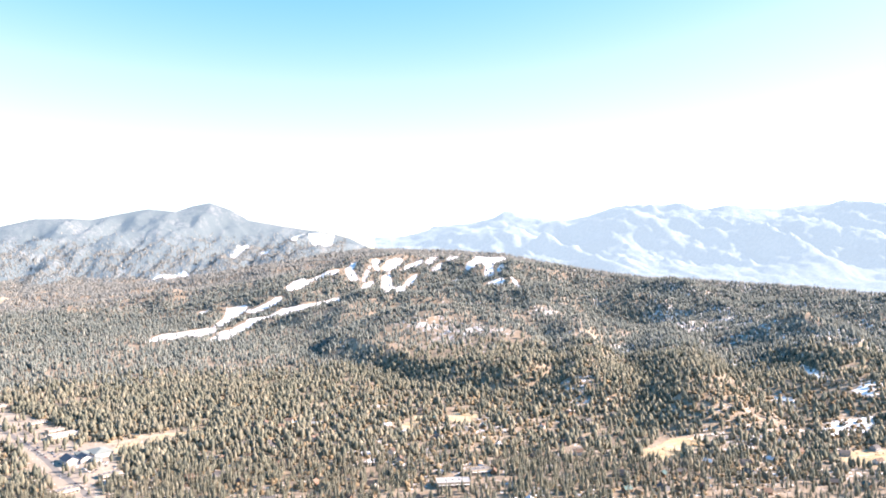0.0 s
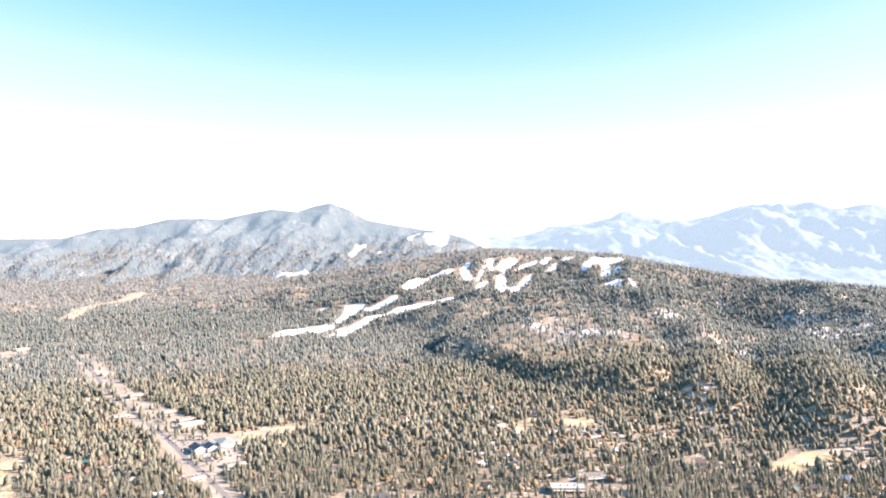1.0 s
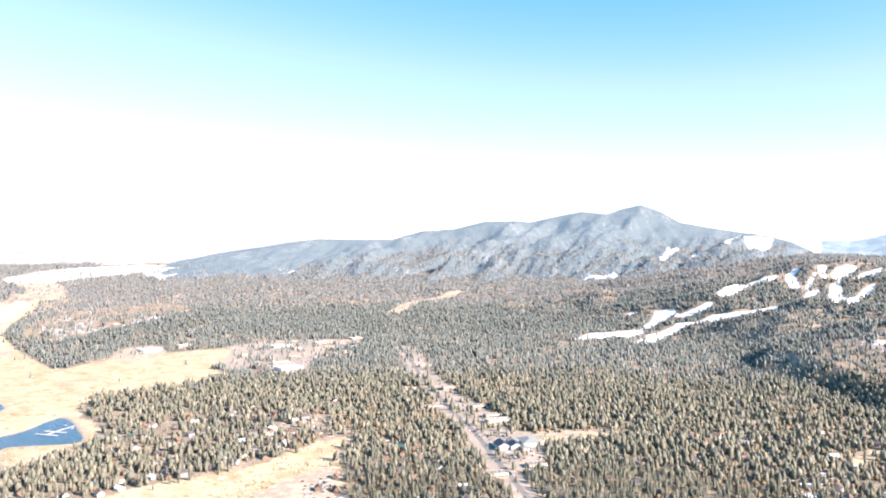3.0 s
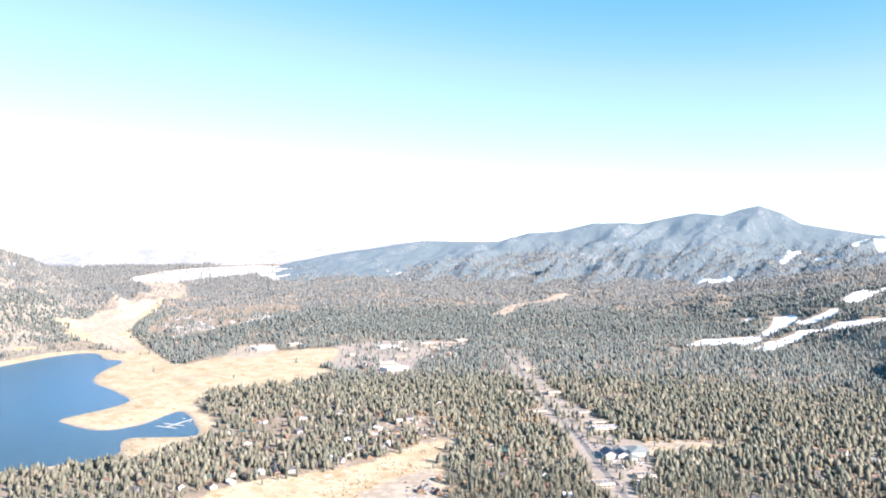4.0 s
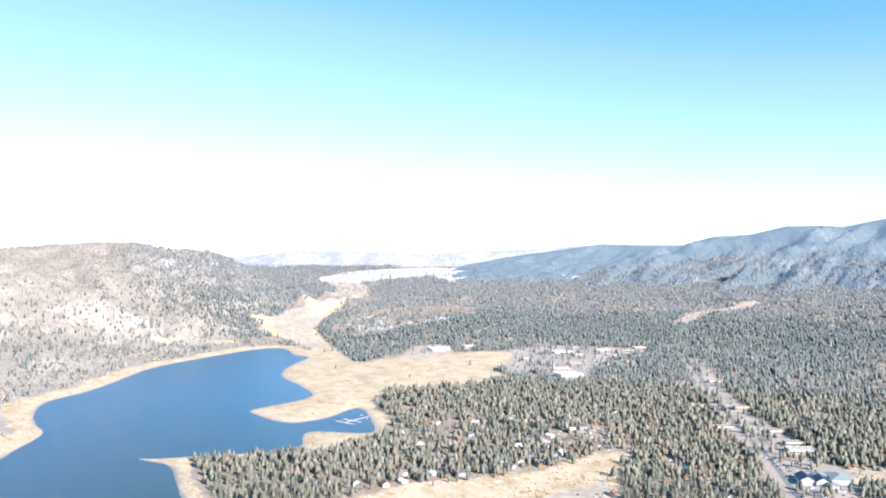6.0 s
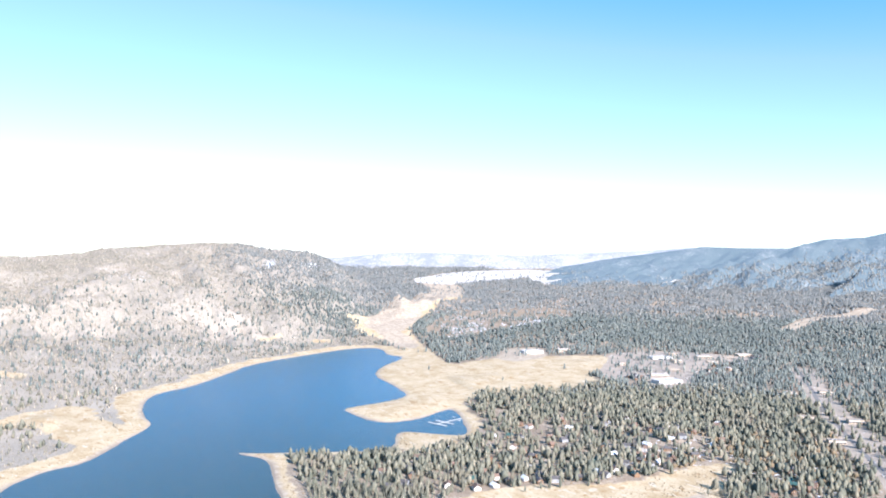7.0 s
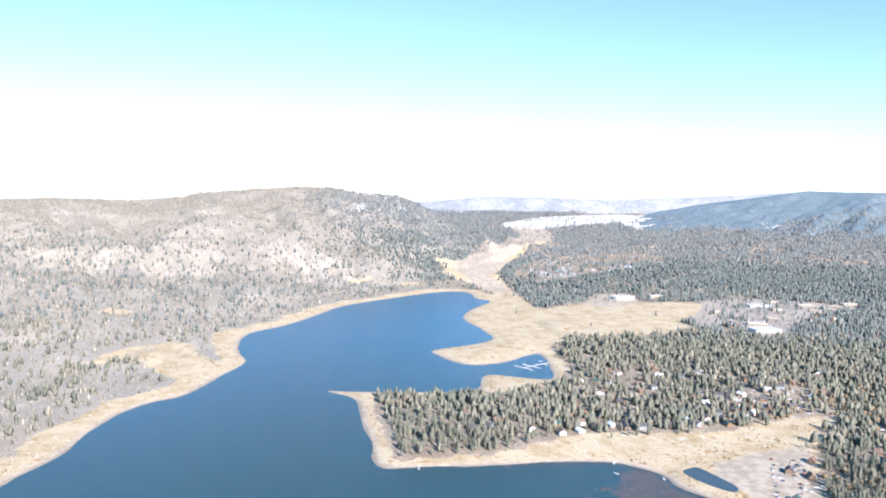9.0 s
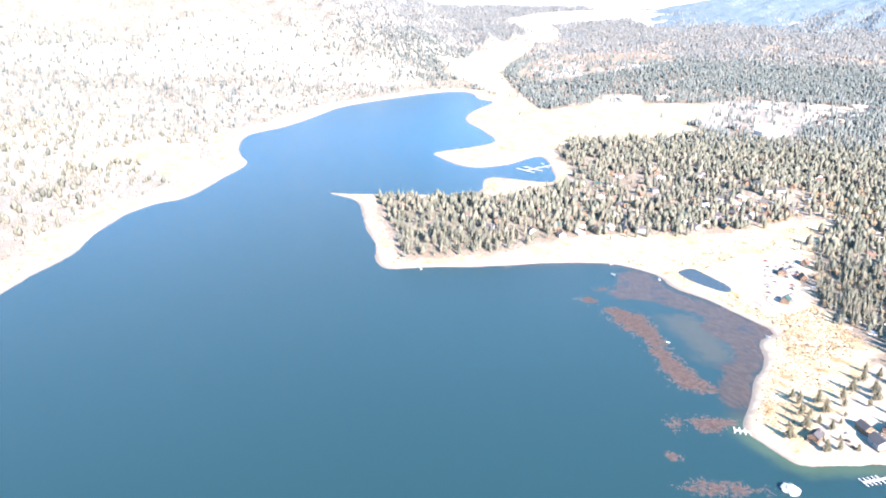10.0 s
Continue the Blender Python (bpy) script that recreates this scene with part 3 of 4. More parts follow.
def along(x, y, line, wide):
    return wide - np.minimum.reduce([seg_dist(x, y, np.array(a), np.array(b)) for a, b in zip(line, line[1:])])


def runs_at(x, y):
    cut = [-outline_dist(x, y, np.array(p, float)) for p in (RUN_LOW, RUN_LONG, RUN_SIDE, *RUN_GAPS, *FAR_GLADES, *UPPER_RUNS, *MIDDLE_RUNS, *SUMMIT_RUNS, *PEAK_RUNS)]
    drift = [-outline_dist(x, y, np.array(p, float)) - 8 for p in BENCH_SNOW]
    return np.maximum.reduce(cut + drift) + 1.6


def cover(x, y):
    """The masks of the ground, in metres inside each."""
    r, az = np.hypot(x, y), np.degrees(np.arctan2(-x, y))
    m = {"shore": outline_dist(x, y, SHORE, 330.0)}
    m["grass"] = np.maximum.reduce([inside(x, y, SPIT, GOLF, HOME_BANK, NORTH_CLEARING, NORTH_GLADE, SCHOOL_FIELD, SPORTS_FIELD, DIRT_FIELD, EDGE_FIELD, *NORTH_STRIPS, *FOREST_GLADES), np.where((az > 66) | (x < -900), 32 + 22 * fbm(x, y, 150, 3, 81), 16) - m["shore"]])
    m["sand"] = np.maximum.reduce([along(x, y, CREEK, 24), inside(x, y, PARKING), inside(x, y, MARSH, DRY_LAKE, DRY_STRIP, TOWN_LOT, STORE_LOT, FIELD_PATH), inside(x, y, HOUSE_YARD) - 4])
    m["paved"] = np.maximum(along(x, y, MAIN_ROAD, 11), inside(x, y, SCHOOL_LOT, TOWN, ROAD_FLAT))
    m["asphalt"] = along(x, y, MAIN_ROAD, 2.9)
    m["bare"] = inside(x, y, ROCKY, BURN, BURN_EAST)
    m["snow"] = runs_at(x, y)
    m["alkali"] = inside(x, y, DRY_LAKE, DRY_STRIP)
    m["dry"] = smooth(-60, 160, -0.6 * x - 70 - y) * smooth(-640, -900, x)
    m["frost"] = np.clip(smooth(5, -20, az) * smooth(900, 1300, r) + 0.5 * smooth(50, 44, az) * smooth(1000, 850, r) + 0.95 * smooth(60, 66, az) * smooth(2450, 3050, r), 0, 1)
    m["frost"] = m["frost"] + 1.7 * np.clip(inside(x, y, *BENCH_SNOW, *NORTH_SLIDES) / 22 + 0.35, 0, 1)
    return m


def sheet(name, verts, quads, material, masks=()):
    """One mesh from arrays of corners and quads, with its masks."""
    me = bpy.data.meshes.new(name)
    me.vertices.add(len(verts))
    me.vertices.foreach_set("co", np.ascontiguousarray(verts, np.float32).ravel())
    k = quads.shape[1]
    me.loops.add(quads.size)
    me.loops.foreach_set("vertex_index", np.ascontiguousarray(quads, np.int32).ravel())
    me.polygons.add(len(quads))
    me.polygons.foreach_set("loop_start", np.arange(0, quads.size, k, dtype=np.int32))
    me.update(calc_edges=True)
    for key, values in dict(masks).items():
        me.attributes.new(key, "FLOAT", "POINT").data.foreach_set("value", np.clip(values, -60, 60).astype(np.float32))
    me.materials.append(material)
    return new(name, me)


def weave(rows, cols):
    i = (np.arange(rows - 1)[:, None] * cols + np.arange(cols - 1)).ravel()
    return np.stack([i, i + 1, i + cols + 1, i + cols], 1)


def fan(bearings, radii):
    a, r = np.meshgrid(np.radians(bearings), radii)
    return (-np.sin(a) * r).ravel(), (np.cos(a) * r).ravel()


# ---- ground ----
bearings = np.concatenate([np.arange(-262, -36, 3.0), np.arange(-36, 100, 0.21), np.array([100.0])])
radii = np.concatenate([np.geomspace(150, 330, 30), np.geomspace(333, 1000, 240), np.geomspace(1008, 4900, 170)])
gx, gy = fan(bearings, radii)
gz = land(gx, gy)
ground = sheet("ground", world_at(gx, gy, gz), weave(len(radii), len(bearings)), GROUND, cover(gx, gy))
ground.data.polygons.foreach_set("use_smooth", np.ones(len(ground.data.polygons), bool))
tagged(ground, "tan forest floor, dry meadows and snowy slopes round a lake", "ground", kind="structure")

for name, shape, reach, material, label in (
    ("backdrop_range", (FAR_RANGE, 4820.0, 2620.0, 1.1, 210, 5.0, 1.6, 8, -4), (-60, 5), FAR_ROCK, "hazy pale blue snow-streaked mountain range on the horizon"),
    ("backdrop_peak", PEAK_SHAPE, (4, 52), PEAK_ROCK, "hazy blue-grey wooded mountain with a rounded snowy top"),
    ("backdrop_hills", (EAST_HILLS, 4600.0, 4150.0, 1.0, 70, 3.0, 0.8, 33, 40), (30, 70), EAST_ROCK, "hazy pale bare hills with snow at the valley's end"),
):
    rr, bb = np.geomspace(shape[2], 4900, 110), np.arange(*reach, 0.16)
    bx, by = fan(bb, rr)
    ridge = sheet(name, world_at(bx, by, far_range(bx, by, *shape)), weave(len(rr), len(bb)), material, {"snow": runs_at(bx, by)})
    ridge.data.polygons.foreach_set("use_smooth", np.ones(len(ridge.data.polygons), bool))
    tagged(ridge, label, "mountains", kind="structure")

# ---- lake ----
wx = np.concatenate([np.linspace(-1700, -560, 40), np.arange(-550, -200, 3.0), np.linspace(-190, 520, 20)])
wy = np.concatenate([np.linspace(-800, 270, 20), np.arange(280, 520, 3.0), np.linspace(530, 1000, 20)])
lx, ly = (v.ravel() for v in np.meshgrid(wx, wy))
lake = sheet("water", np.stack([lx, ly, 0 * lx], 1) * PLAN, weave(len(wy), len(wx)), WATER, {"green": smooth(1000, 260, np.hypot(lx + 300, ly - 230)), "weed": np.maximum.reduce([inside(lx, ly, WEED_BAR) - 0.5, inside(lx, ly, WEED_SOUTH) - 3.5, inside(lx, ly, WEED_STREAKS) - 6.5, *[w - np.hypot((lx - a) * (0.7 if k % 2 else 1.2), ly - b) for k, (a, b, w) in enumerate(WEED_PATCHES)]]), "bed": inside(lx, ly, WEED_BED), "silt": inside(lx, ly, TAN_SHOAL), "rim": np.where((lx > -550) & (lx < -180) & (ly > 250) & (ly < 520), -outline_dist(lx, ly, SHORE), 60.0), "shoal": inside(lx, ly, [(-300, 380), (-330, 300), (-260, 250), (-150, 300), (-200, 420)])})
tagged(lake, "calm blue-green lake with brown weed near its shore", "lake", kind="structure")

px, py = rounded(POND, 3).T
pond = sheet("pond", np.stack([px, py, np.full(len(px), 2.35)], 1) * PLAN, np.arange(len(px))[None], WATER, {k: np.full(len(px), -60.0) for k in ("weed", "bed", "shoal", "silt", "green")})
tagged(pond, "narrow dark green pond behind the beach", "pond", kind="structure")

# ---- forest ----
rng = np.random.default_rng(7)


def bough_tree(rand, layers, boughs, core, trunk):
    """Corners and triangles of a conifer one metre high."""
    v, f = [], []
    def tri(*p):
        i = len(v)
        v.extend(p)
        f.append((i, i + 1, i + 2))
    wide = rand.uniform(0.16, 0.22)
    def span(u):
        return wide * (1 - u**1.7) ** 0.75 * (0.85 + 0.15 * math.sin(u * 9 + wide * 60)) + 0.012
    low = 0.14
    for k in range(layers):
        u = (k + 0.5) / layers
        for j in range(boughs):
            a = 2 * math.pi * (j + rand.uniform(-0.35, 0.35)) / boughs + k * 2.4
            s = span(u) * rand.uniform(0.75, 1.25)
            z = low + (1 - low) * (u + rand.uniform(-0.3, 0.3) / layers)
            up, half = 0.55 * (1 - low) / layers, 3.3 / boughs
            tip = (math.cos(a) * s, math.sin(a) * s, z - 0.3 * s)
            l = (math.cos(a - half * 0.5) * s * 0.62, math.sin(a - half * 0.5) * s * 0.62, z - 0.05 * s)
            r = (math.cos(a + half * 0.5) * s * 0.62, math.sin(a + half * 0.5) * s * 0.62, z - 0.1 * s)
            top = (math.cos(a) * 0.01, math.sin(a) * 0.01, min(1.0, z + up + 0.35 * s))
            tri(top, l, tip)
            tri(top, tip, r)
    if core:
        for j in range(core):
            a, b = (2 * math.pi * q / core for q in (j, j + 1))
            w = wide * 0.55
            tri((math.cos(a) * w, math.sin(a) * w, low), (math.cos(b) * w, math.sin(b) * w, low), (0, 0, 0.97))
    if trunk:
        for j in range(3):
            a, b = (2 * math.pi * q / 3 for q in (j, j + 1))
            tri((math.cos(a) * 0.018, math.sin(a) * 0.018, -0.06), (math.cos(b) * 0.018, math.sin(b) * 0.018, -0.06), (0, 0, 0.5))
    return np.array(v), np.array(f)


def spindle_tree(rand, sides, rings):
    """A conifer seen from far off: an uneven spindle."""
    v, f = [], []
    wide = rand.uniform(0.15, 0.22)
    for u, w in rings:
        turn = rand.uniform(0, 1)
        for j in range(sides):
            a, q = turn + 2 * math.pi * j / sides, wide * w * rand.uniform(0.6, 1.4)
            v.append((math.cos(a) * q, math.sin(a) * q, u + rand.uniform(-0.09, 0.09)))
    v.append((rand.uniform(-0.03, 0.03), rand.uniform(-0.03, 0.03), 1.0))
    for k in range(len(rings)):
        for j in range(sides):
            a, b = k * sides + j, k * sides + (j + 1) % sides
            if k + 1 < len(rings):
                f += [(a, b, b + sides), (a, b + sides, a + sides)]
            else:
                f.append((a, b, len(v) - 1))
    return np.array(v), np.array(f)


def grove(name, kinds, x, y, tall, material, label):
    """Many trees as one mesh of its own."""
    spots = world_at(x, y, surface(x, y))
    verts, faces, base = [], [], 0
    pick = rng.integers(0, len(kinds), len(x))
    for k, (v, f) in enumerate(kinds):
        i = np.nonzero(pick == k)[0]
        if not len(i):
            continue
        a, s = rng.uniform(0, 6.283, len(i)), tall[i]
        w = s * rng.uniform(0.95, 1.35, len(i))
        c, q = np.cos(a), np.sin(a)
        px = (v[:, 0] * c[:, None] - v[:, 1] * q[:, None]) * w[:, None] + spots[i, 0][:, None]
        py = (v[:, 0] * q[:, None] + v[:, 1] * c[:, None]) * w[:, None] + spots[i, 1][:, None]
        pz = v[:, 2] * s[:, None] + spots[i, 2][:, None] - 0.3
        verts.append(np.stack([px, py, pz], -1).reshape(-1, 3))
        faces.append((f[None] + (base + np.arange(len(i)) * len(v))[:, None, None]).reshape(-1, 3))
        base += len(i) * len(v)
    ob = sheet(name, np.concatenate(verts), np.concatenate(faces), material)
    ob.data.polygons.foreach_set("use_smooth", np.ones(len(ob.data.polygons), bool))
    return tagged(ob, label, "trees", kind="stuff")


def scatter(low, high, area):
    """Random places in the seen sector, one for each so many square metres."""
    count = int(math.radians(134) / 2 * (high**2 - low**2) / area)
    r = np.sqrt(rng.uniform(low**2, high**2, count))
    a = np.radians(rng.uniform(-34, 100, count))
    return -np.sin(a) * r, np.cos(a) * r


def wooded(x, y):
    """How likely a tree stands there."""
    m = cover(x, y)
    r, az = np.hypot(x, y), np.degrees(np.arctan2(-x, y))
    p = 0.72 + 0.3 * smooth(8, -4, az) * smooth(1000, 1200, r) + 0.65 * fbm(x, y, 120, 3, 11) + 0.25 * fbm(x, y, 25, 2, 12)
    p = np.clip(p + 0.8 * (np.abs(outline_dist(x, y, rounded(BLUFF)) - 35) < 45), np.where(r > 1150, 0.5, 0.18), 1)
    p *= np.where(m["bare"] > -2, np.where(az < -6, 0.6, np.where(az < 20, 0.42, 0.16)), 1) * np.where(m["grass"] > -5, np.where((fbm(x, y, 45, 3, 83) > 0.12) & (m["shore"] > 30), 0.5 * smooth(16, 0, m["grass"]), 0) * np.where(r > 520, 1, 0) + 0.0012 * (m["shore"] > 45), 1) * np.where(m["paved"] > -3, np.where(r > 900, 0.22, 0.1), 1) * np.where(m["snow"] > -4, 0.05, 1)
    p *= np.where(m["shore"] < 12, 0, 1) * (1 - 0.5 * smooth(24, 10, az) * smooth(-45, -36, az) * smooth(1150, 950, r)) * np.where(m["sand"] > -3, 0.05, 1)
    p *= 1 - 0.3 * smooth(-470, -540, x) * smooth(950, 850, y) * smooth(1300, 1100, r)
    crest_at = np.interp(az, [-60, -20, -4, 8, 20], [2530, 2530, 2780, 2980, 2930])
    # thinner up the mountain's flank
    up = np.degrees(np.arctan((surface(x, y) - EYE) / np.maximum(r, 1)))
    p = p * np.where((r > 3000) & (az < 54), 1 - smooth(np.interp(az, [30, 40], [-1.7, -2.3]), np.interp(az, [30, 40], [0.5, -1.4]), up), 1)
    return p * np.where((az < 7) & (r > crest_at), 0, 1) * np.where((az < 7) & (r > 4000), 0, 1)


def full_tree(seed):
    """A near conifer: ragged boughs round a thin spindle of inner foliage."""
    a, f = bough_tree(random.Random(seed), 6, 5, 0, True)
    b, g = spindle_tree(random.Random(seed + 9), 4, ((0.16, 0.5), (0.5, 0.5)))
    return np.concatenate([a, b]), np.concatenate([f, g + len(a)])


BIG = [full_tree(k) for k in range(12)]
MID = [spindle_tree(random.Random(k + 20), 4, ((0.07, 0.65), (0.3, 1.15), (0.66, 0.8))) for k in range(14)]
FAR = [spindle_tree(random.Random(k + 40), 3, ((0.05, 0.8), (0.45, 1.0))) for k in range(10)]
TINY = [spindle_tree(random.Random(k + 60), 3, ((0.1, 1.2),)) for k in range(6)]


# ---- things: small helpers ----
def part(name, bm, material, parent, label=""):
    """Links a bmesh as one mesh under its thing."""
    me = bpy.data.meshes.new(name)
    bm.to_mesh(me)
    bm.free()
    me.materials.append(material)
    ob = new(name, me)
    ob.parent = parent
    return tagged(ob, label)


def block(x0, y0, z0, x1, y1, z1, bevel=0.0):
    bm = bmesh.new()
    bmesh.ops.create_cube(bm, size=1, matrix=Matrix.LocRotScale(((x0 + x1) / 2, (y0 + y1) / 2, (z0 + z1) / 2), None, (x1 - x0, y1 - y0, z1 - z0)))
    if bevel:
        bmesh.ops.bevel(bm, geom=bm.edges[:], offset=bevel, segments=1, affect="EDGES")
    return bm


def prism(outline, y0, y1):
    """An outline in x and z, drawn out along y."""
    bm = bmesh.new()
    a = [bm.verts.new((x, y0, z)) for x, z in outline]
    b = [bm.verts.new((x, y1, z)) for x, z in outline]
    bm.faces.new(a[::-1])
    bm.faces.new(b)
    for i in range(len(a)):
        j = (i + 1) % len(a)
        bm.faces.new((a[i], a[j], b[j], b[i]))
    bmesh.ops.recalc_face_normals(bm, faces=bm.faces[:])
    return bm


def gable_roof(w, d, eave, ridge, over=0.5, thick=0.25):
    h = w / 2
    drop = over * (ridge - eave) / h
    return prism([(-h - over, eave - drop), (0, ridge), (h + over, eave - drop), (h + over, eave - drop + thick), (0, ridge + thick), (-h - over, eave - drop + thick)], -d / 2 - over, d / 2 + over)


def hip_roof(w, d, eave, ridge, over=0.6, thick=0.3):
    bm = bmesh.new()
    a, b = w / 2 + over, d / 2 + over
    inner = max(0.5, b - a * 0.9)
    low = [bm.verts.new(p) for p in ((-a, -b, eave), (a, -b, eave), (a, b, eave), (-a, b, eave))]
    mid = [bm.verts.new((v.co.x, v.co.y, eave + thick)) for v in low]
    top = [bm.verts.new((0, -inner, ridge)), bm.verts.new((0, inner, ridge))]
    bm.faces.new(low[::-1])
    for i in range(4):
        j = (i + 1) % 4
        bm.faces.new((low[i], low[j], mid[j], mid[i]))
    bm.faces.new((mid[0], mid[1], top[0]))
    bm.faces.new((mid[1], mid[2], top[1], top[0]))
    bm.faces.new((mid[2], mid[3], top[1]))
    bm.faces.new((mid[3], mid[0], top[0], top[1]))
    return bm


def base(name, label, category, group=""):
    return tagged(new(name), label, category, group)


def spot(x, y, up=0.0, turn=0.0, size=1.0):
    """The pose of a thing that stands at a place of the plan, up metres over the ground."""
    p = world_at(np.array([x]), np.array([y]), land(np.array([x]), np.array([y])))[0]
    return pose(p[0], p[1], p[2] + up, 0, 0, turn) @ Matrix.Diagonal((size, size, size, 1))


def afloat(x, y, turn, up=0.0):
    return pose(x * PLAN, y * PLAN, up, 0, 0, turn)


def plain(name, a, b, size, rough=0.7, metal=0.0, bump=0.0, stretch=None):
    n = Nodes(name)
    color = n.mix(n.noise(size, 5, 0.65, stretch=stretch), a, b)
    color = n.mix(n.math("MULTIPLY", n.each(), 0.35), color, tuple(0.6 * c for c in a))
    if bump:
        n.bump(n.noise(size * 0.4, 5, 0.7, stretch=stretch), 0.4, bump)
    return n.done(color, rough, metal)


SHINGLE = plain("dark_shingle", (0.07, 0.07, 0.075), (0.14, 0.13, 0.13), 1.2, 0.9, bump=0.03)
BROWN_ROOF = plain("brown_shingle", (0.16, 0.1, 0.075), (0.24, 0.17, 0.13), 1.2, 0.9, bump=0.03)
SNOW_ROOF = plain("snow_on_roof", (0.62, 0.65, 0.7), (0.78, 0.8, 0.83), 3.0, 0.9, bump=0.1)
GREEN_METAL = plain("green_metal_roof", (0.045, 0.1, 0.095), (0.07, 0.14, 0.125), 4.0, 0.45, 0.2, stretch=(8, 1, 1))
TEAL_METAL = plain("pale_teal_roof", (0.19, 0.225, 0.215), (0.26, 0.29, 0.275), 4.0, 0.8, stretch=(8, 1, 1))
NAVY_ROOF = plain("navy_roof", (0.03, 0.045, 0.075), (0.05, 0.07, 0.1), 3.0, 0.6)
LOG_WALL = plain("brown_log_siding", (0.17, 0.1, 0.06), (0.26, 0.17, 0.1), 0.8, 0.85, bump=0.03, stretch=(1, 1, 8))
TAN_WALL = plain("tan_siding", (0.42, 0.34, 0.25), (0.5, 0.42, 0.33), 1.5, 0.85, stretch=(1, 1, 6))
WHITE_WALL = plain("white_stucco", (0.58, 0.56, 0.53), (0.68, 0.66, 0.63), 2.0, 0.85)
GREY_WALL = plain("grey_siding", (0.25, 0.26, 0.27), (0.34, 0.35, 0.36), 1.5, 0.85, stretch=(1, 1, 6))
GRAVEL_ROOF = plain("grey_roof_gravel", (0.2, 0.19, 0.18), (0.32, 0.3, 0.28), 3.0, 0.9)
FLAT_ROOF = plain("pale_roof_membrane", (0.4, 0.4, 0.4), (0.55, 0.55, 0.54), 6.0, 0.85)
TRIM = plain("white_trim", (0.74, 0.74, 0.73), (0.8, 0.8, 0.79), 1.0, 0.6)
STONE = plain("chimney_stone", (0.24, 0.2, 0.17), (0.36, 0.31, 0.27), 0.5, 0.9, bump=0.04)
GLASS = Nodes("window_glass").done((0.03, 0.04, 0.05), 0.08)
DECK = plain("weathered_dock_boards", (0.5, 0.48, 0.45), (0.64, 0.62, 0.59), 0.6, 0.85, stretch=(1, 6, 1))
GELCOAT = plain("white_gelcoat", (0.76, 0.77, 0.78), (0.82, 0.82, 0.82), 1.0, 0.25)
RUBBER = Nodes("black_rubber").done((0.02, 0.02, 0.02), 0.8)
WOOD = plain("grey_timber", (0.22, 0.17, 0.13), (0.32, 0.26, 0.2), 0.5, 0.9, stretch=(1, 1, 6))


def paint(name, color):
    n = Nodes(name)
    n.bsdf.inputs["Coat Weight"].default_value = 0.5
    return n.done(n.mix(n.noise(0.6, 3, 0.6), color, tuple(min(1, c * 1.12 + 0.01) for c in color)), 0.35)


def windows(thing, places, wall_axis):
    """Framed panes on the walls: (x, y, z, width, height), facing along x or y."""
    for (x, y, z, w, h), axis in zip(places, wall_axis):
        if axis == "x":
            frame_bm, pane_bm = block(x - 0.06, y - w / 2 - 0.1, z - 0.1, x + 0.06, y + w / 2 + 0.1, z + h + 0.1), block(x - 0.1, y - w / 2, z, x + 0.1, y + w / 2, z + h)
        else:
            frame_bm, pane_bm = block(x - w / 2 - 0.1, y - 0.06, z - 0.1, x + w / 2 + 0.1, y + 0.06, z + h + 0.1), block(x - w / 2, y - 0.1, z, x + w / 2, y + 0.1, z + h)
        win = part("window", frame_bm, TRIM, thing)
        part("pane", pane_bm, GLASS, win, "dark reflecting glass")


def cabin(w, d, eave, ridge, wall, roof, label, porch=True):
    """A gabled mountain cabin; the ridge runs along y."""
    h = base("cabin", label, "house", "cabins in the forest")
    o = w / 2
    part("wall", prism([(-o, -1.2), (o, -1.2), (o, eave), (0, ridge), (-o, eave)], -d / 2, d / 2), wall, h)
    part("roof", gable_roof(w, d, eave, ridge), roof, h)
    part("chimney", block(o * 0.35, d * 0.15, eave - 0.5, o * 0.35 + 0.9, d * 0.15 + 0.9, ridge + 0.9, 0.05), STONE, h)
    part("door", block(-0.5, -d / 2 - 0.05, 0, 0.5, -d / 2 + 0.05, 2.05), WOOD, h)
    windows(h, [(-o * 0.6, -d / 2, 0.9, 1.2, 1.2), (o * 0.6, -d / 2, 0.9, 1.2, 1.2), (0, -d / 2, eave + 0.2, 1.0, 1.0), (o, -d * 0.2, 0.9, 1.4, 1.2), (o, d * 0.2, 0.9, 1.4, 1.2), (-o, 0, 0.9, 1.6, 1.2)], "yyyxxx")
    if porch:
        part("porch", block(-o, -d / 2 - 2.2, -1.0, o, -d / 2 - 0.02, -0.02, 0.03), WOOD, h)
    return h


CABINS = [
    cabin(9, 12, 3.4, 6.6, LOG_WALL, SHINGLE, "brown log cabin with a dark shingle roof"),
    cabin(10, 13, 3.0, 6.4, TAN_WALL, SNOW_ROOF, "tan cabin with snow lying on its roof"),
    cabin(8, 10, 2.8, 7.2, LOG_WALL, BROWN_ROOF, "small steep-roofed brown wooden cabin"),
    cabin(11, 14, 4.6, 7.8, GREY_WALL, SHINGLE, "grey two-storey house with a dark roof"),
    cabin(10, 14, 4.2, 7.4, WHITE_WALL, BROWN_ROOF, "white-walled house with a brown shingle roof"),
    cabin(9, 12, 3.2, 6.8, LOG_WALL, GREEN_METAL, "log cabin with a dark green metal roof", False),
    cabin(10, 12, 3.2, 6.2, WHITE_WALL, SNOW_ROOF, "pale house with a snow-covered gable roof"),
]


# ---- cabins ----
taken = []
pick = random.Random(5)


def free(x, y, gap):
    return all((x - a) ** 2 + (y - b) ** 2 > max(gap, g) ** 2 for a, b, g in taken)


